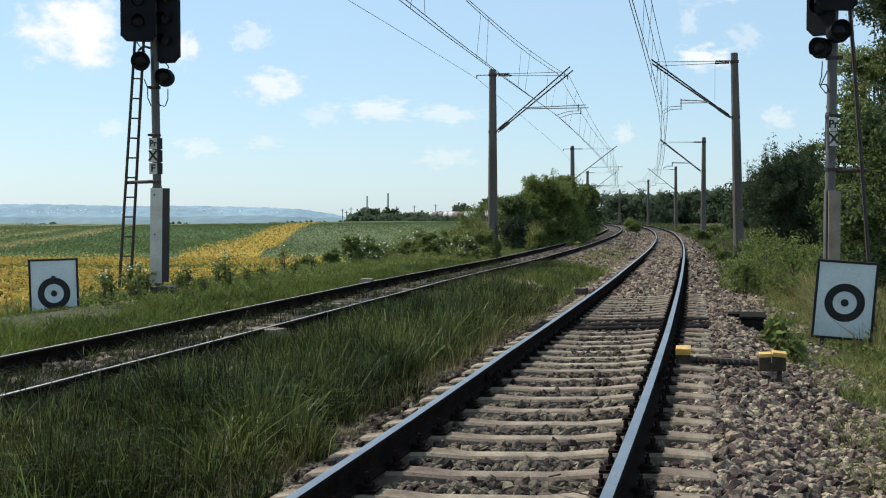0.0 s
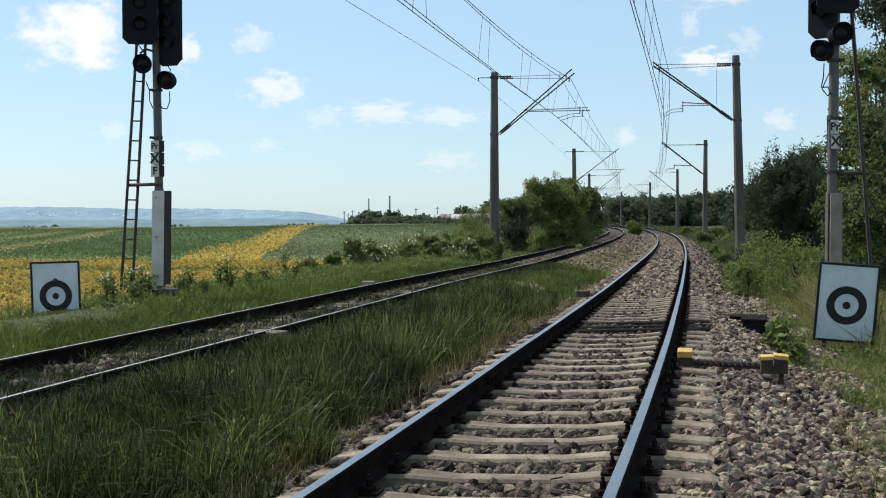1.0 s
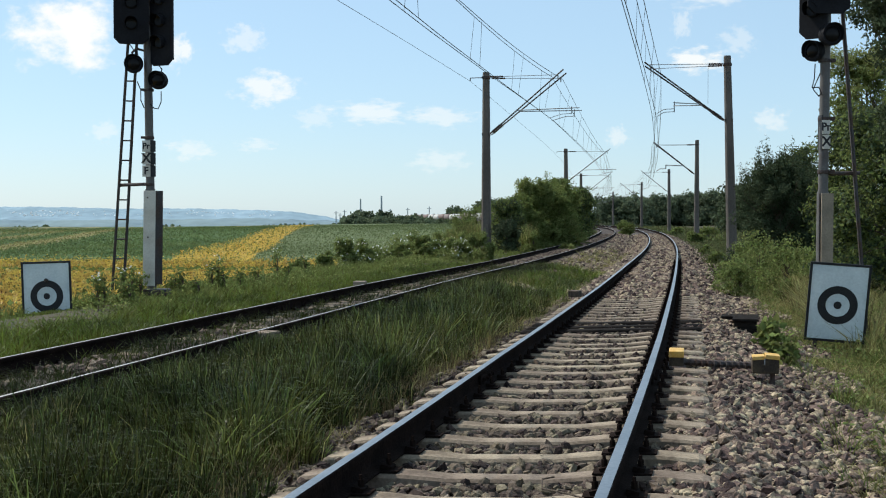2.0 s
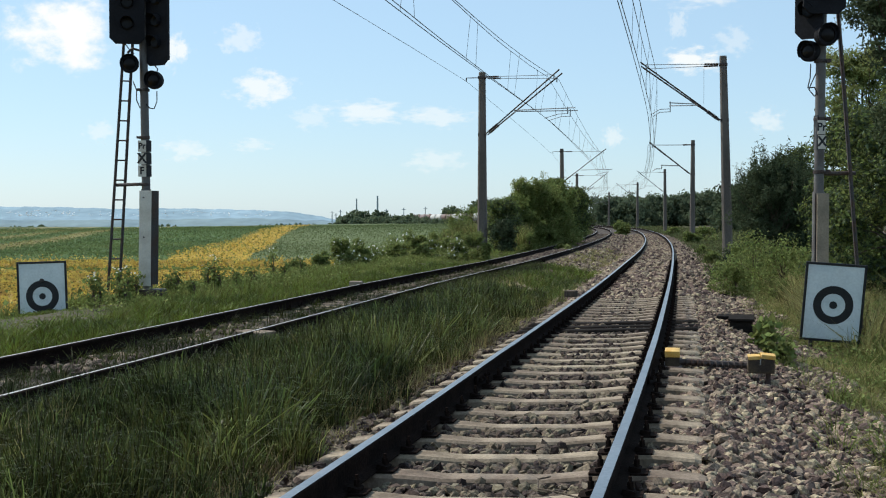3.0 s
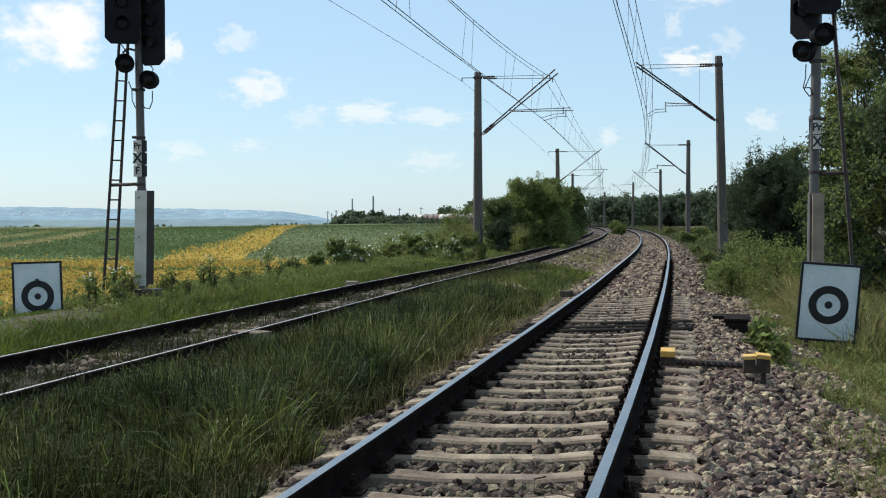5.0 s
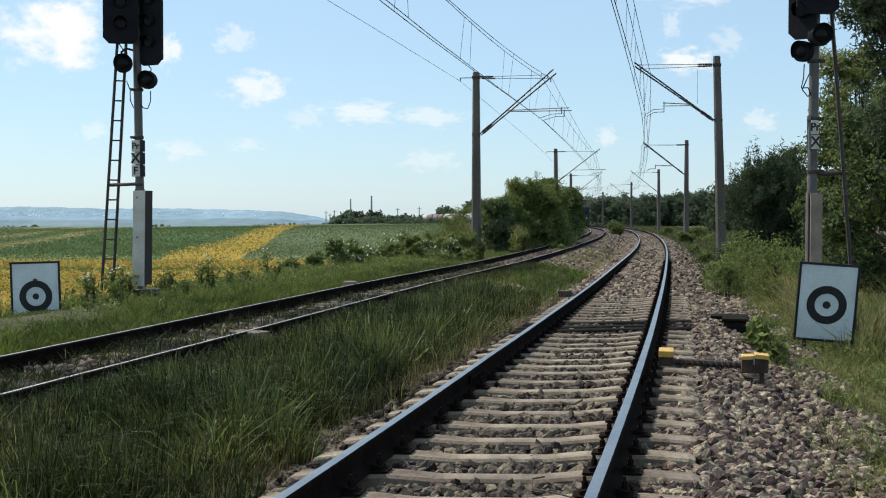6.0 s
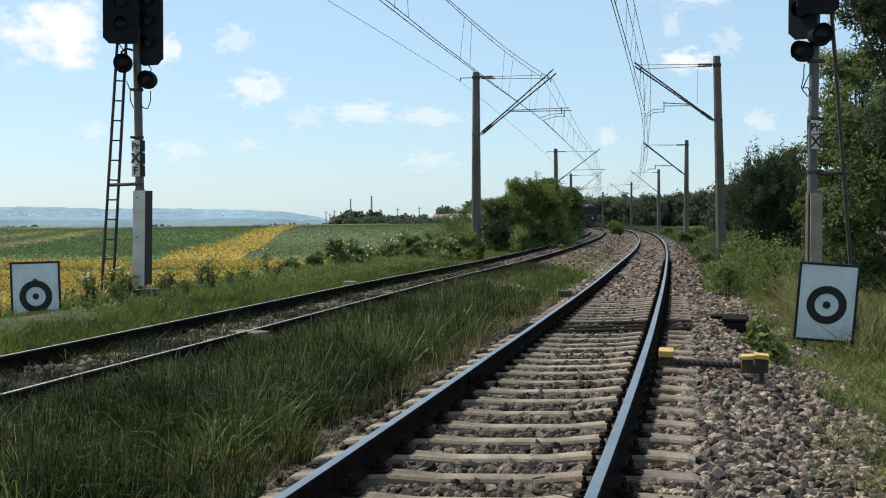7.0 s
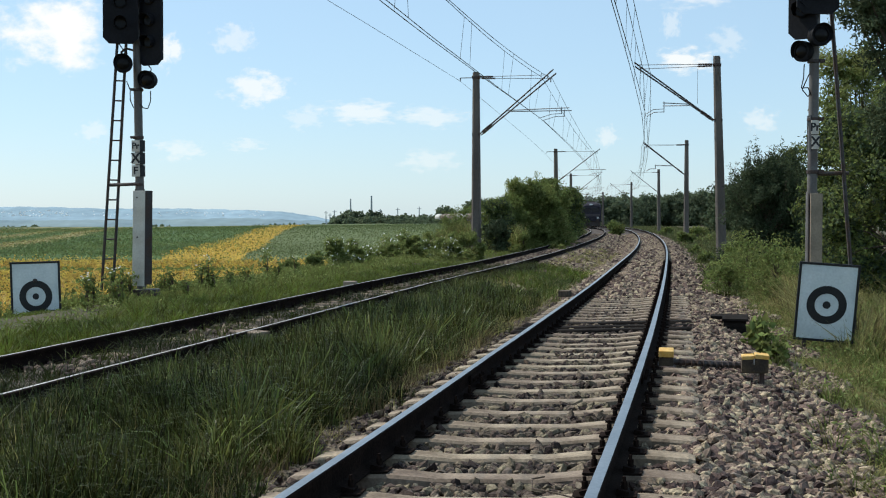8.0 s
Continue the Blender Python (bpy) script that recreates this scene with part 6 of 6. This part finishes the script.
# ---- ballast stones ----
def stone_shapes(n):
    t = (1 + 5 ** 0.5) / 2
    V = np.array([(-1, t, 0), (1, t, 0), (-1, -t, 0), (1, -t, 0), (0, -1, t), (0, 1, t), (0, -1, -t), (0, 1, -t), (t, 0, -1), (t, 0, 1), (-t, 0, -1), (-t, 0, 1)]) / 1.9
    F = np.array([(0, 11, 5), (0, 5, 1), (0, 1, 7), (0, 7, 10), (0, 10, 11), (1, 5, 9), (5, 11, 4), (11, 10, 2), (10, 7, 6), (7, 1, 8), (3, 9, 4), (3, 4, 2), (3, 2, 6), (3, 6, 8), (3, 8, 9), (4, 9, 5), (2, 4, 11), (6, 2, 10), (8, 6, 7), (9, 8, 1)])
    out = []
    for _ in range(n):
        k = V * RNG.uniform(0.8, 1.2, (12, 1))
        # broken faces: what stands past a plane is cut back to it
        for _ in range(7):
            d = RNG.normal(size=3)
            d /= np.linalg.norm(d)
            past = np.maximum(k @ d - RNG.uniform(0.52, 0.78), 0)
            k = k - past[:, None] * d
        out.append(k * np.array([1.42, 1.0, 0.76]) * RNG.uniform(0.8, 1.2, 3))
    return out, F


SHAPES, STONE_F = stone_shapes(24)


def stones(name, x, y, z, size, material, label, parent):
    n = len(x)
    kind = RNG.integers(0, len(SHAPES), n)
    base = np.array(SHAPES)[kind]
    # most stones lie on a flat side, a little tilted
    yaw, tilt, way = RNG.uniform(0, math.tau, n), np.abs(RNG.normal(size=n)) * 0.8, RNG.uniform(0, math.tau, n)
    w = np.cos(tilt / 2) * np.cos(yaw / 2)
    a, b = np.sin(tilt / 2) * np.cos(way), np.sin(tilt / 2) * np.sin(way)
    c = np.cos(tilt / 2) * np.sin(yaw / 2)
    k = np.sqrt(w * w + a * a + b * b + c * c)
    w, a, b, c = w / k, a / k, b / k, c / k
    R = np.stack([np.stack([1 - 2 * (b * b + c * c), 2 * (a * b - c * w), 2 * (a * c + b * w)], -1), np.stack([2 * (a * b + c * w), 1 - 2 * (a * a + c * c), 2 * (b * c - a * w)], -1),
                  np.stack([2 * (a * c - b * w), 2 * (b * c + a * w), 1 - 2 * (a * a + b * b)], -1)], 1)
    V = np.einsum("nij,nkj->nki", R, base) * (size * RNG.uniform(0.5, 1.62, n))[:, None, None] + np.stack([x, y, z], 1)[:, None, :]
    F = (np.arange(n)[:, None, None] * 12 + STONE_F[None]).reshape(-1, 3)
    ob = bulk(name, V.reshape(-1, 3), F, material, parent)
    return tagged(ob, label, "" if parent else "ballast", kind="stuff")


def clear_of_sleepers(y, u, s, s_first):
    """Keeps stones off the sleepers' tops and off the rails."""
    f = ((s - s_first) / 0.6 + 0.5) % 1 - 0.5
    on_sleeper = (np.abs(f) * 0.6 < 0.135) & (np.abs(u) < 1.29)
    on_rail = np.abs(np.abs(u) - 0.7535) < 0.13
    return ~(on_sleeper | on_rail)


def ballast():
    # right-hand track
    x, y, u = strip(60000, 5.2, 24, -1.75, 2.85, power=1.3)
    s = s_of_y(y + u * np.sin(0.19))
    keep = clear_of_sleepers(y, u, s, 7.92) | (RNG.uniform(0, 1, len(x)) < 0.02 + 0.09 * (wave(x * 2.1, y * 1.7) > 0.3)) & (np.abs(np.abs(u) - 0.7535) > 0.13)
    keep &= (u > -1.55 - 0.2 * np.sin(y * 2.3)) & (u < 2.6 + 0.25 * np.sin(y * 2.1))
    x, y, u = x[keep], y[keep], u[keep]
    z = land(x, y) + 0.014 + RNG.uniform(-0.022, 0.038, len(x)) + RNG.uniform(0, 0.026, len(x)) * (u > 1.35) + (0.008 + 0.034 * np.clip(wave(x * 2.1, y * 1.7), 0, 1)) * (np.abs(u) < 1.3) + 0.01 * (u > 1.35)
    near = np.where((y < 8.6) & (u > 1.35) & (u < 2.1))[0][:150]
    near = np.concatenate([near, np.where((y < 8.2) & (np.abs(u) < 0.6))[0][:150]])
    rest = np.ones(len(x), bool)
    rest[near] = False
    inner = rest & (u < 1.0)
    outer = rest & ~inner
    stones("ballast_stones", x[inner], y[inner], z[inner], 0.032, M_STONE_TRACK, "dark oily crushed stone between the sleepers", None)
    stones("ballast_stones", x[outer], y[outer], z[outer], 0.035, M_STONE, "loose grey-brown crushed stone on the ballast shoulder", None)
    meshes = []
    for k in SHAPES:
        me = bpy.data.meshes.new("stone")
        me.from_pydata([tuple(v * 0.032) for v in k], [], [tuple(int(i) for i in f) for f in STONE_F])
        me.materials.append(M_STONE_ONE)
        meshes.append(me)
    rr = random.Random(11)
    for i in near:
        ob = new("stone", rr.choice(meshes))
        ob.parent = RIGHT_TRACK
        k = rr.uniform(0.7, 1.5)
        ob.matrix_basis = pose(x[i], y[i], z[i], rr.gauss(0, 35), rr.gauss(0, 35), rr.uniform(0, 360)) @ Matrix.Diagonal((k, k, k, 1))
    x, y, u = strip(2500, -6, 5.2, -1.7, 2.5)
    keep = clear_of_sleepers(y, u, s_of_y(y + u * np.sin(0.19)), 7.92)
    x, y = x[keep], y[keep]
    stones("ballast_stones", x, y, land(x, y) + RNG.uniform(0.0, 0.03, len(x)), 0.035, M_STONE_TRACK, "crushed stone ballast between and beside the sleepers", None)
    x, y, u = strip(34000, 24, 130, -3.4, 2.5, power=1.5)
    keep = (np.abs(np.abs(u) - 0.7535) > 0.13)
    x, y, u = x[keep], y[keep], u[keep]
    z = land(x, y) + RNG.uniform(0.0, 0.035, len(x)) + 0.03 * (np.abs(u) < 1.3)
    stones("ballast_stones", x, y, z, 0.066, M_STONE, "crushed stone ballast further along the line", None)
    # left-hand track, dirtier and sunk in weeds
    x, y, u = strip(16000, 9, 120, -1.5, 1.5, True, power=1.7)
    v = u + np.interp(s_of_y(y), S, APART)
    keep = (np.abs(np.abs(v) - 0.7535) > 0.12) & (wave(x * 1.3, y * 0.9) > 0.30 - 0.8 * blend(18, 45, y))
    x, y = x[keep], y[keep]
    stones("ballast_stones", x, y, land(x, y) + RNG.uniform(0.0, 0.03, len(x)), 0.036, M_STONE_DARK, "dirty ballast of the overgrown track", None)


ballast()


# ---- what moves ----
def motions():
    for ob, back in TRAIN:
        rows = []
        for t in np.arange(0, 8.01, 0.5):
            s = FRONT_AT_END + SPEED * (8.0 - t) + back
            a, b = on_left(s - 4), on_left(s + 4)
            p, d = (a + b) / 2, b - a
            rows.append((float(t), Matrix.Translation(p) @ pose(0, 0, 0, math.degrees(math.atan2(d.z, d.xy.length)), 0, math.degrees(math.atan2(-d.x, d.y)))))
        walk(ob, rows)


motions()
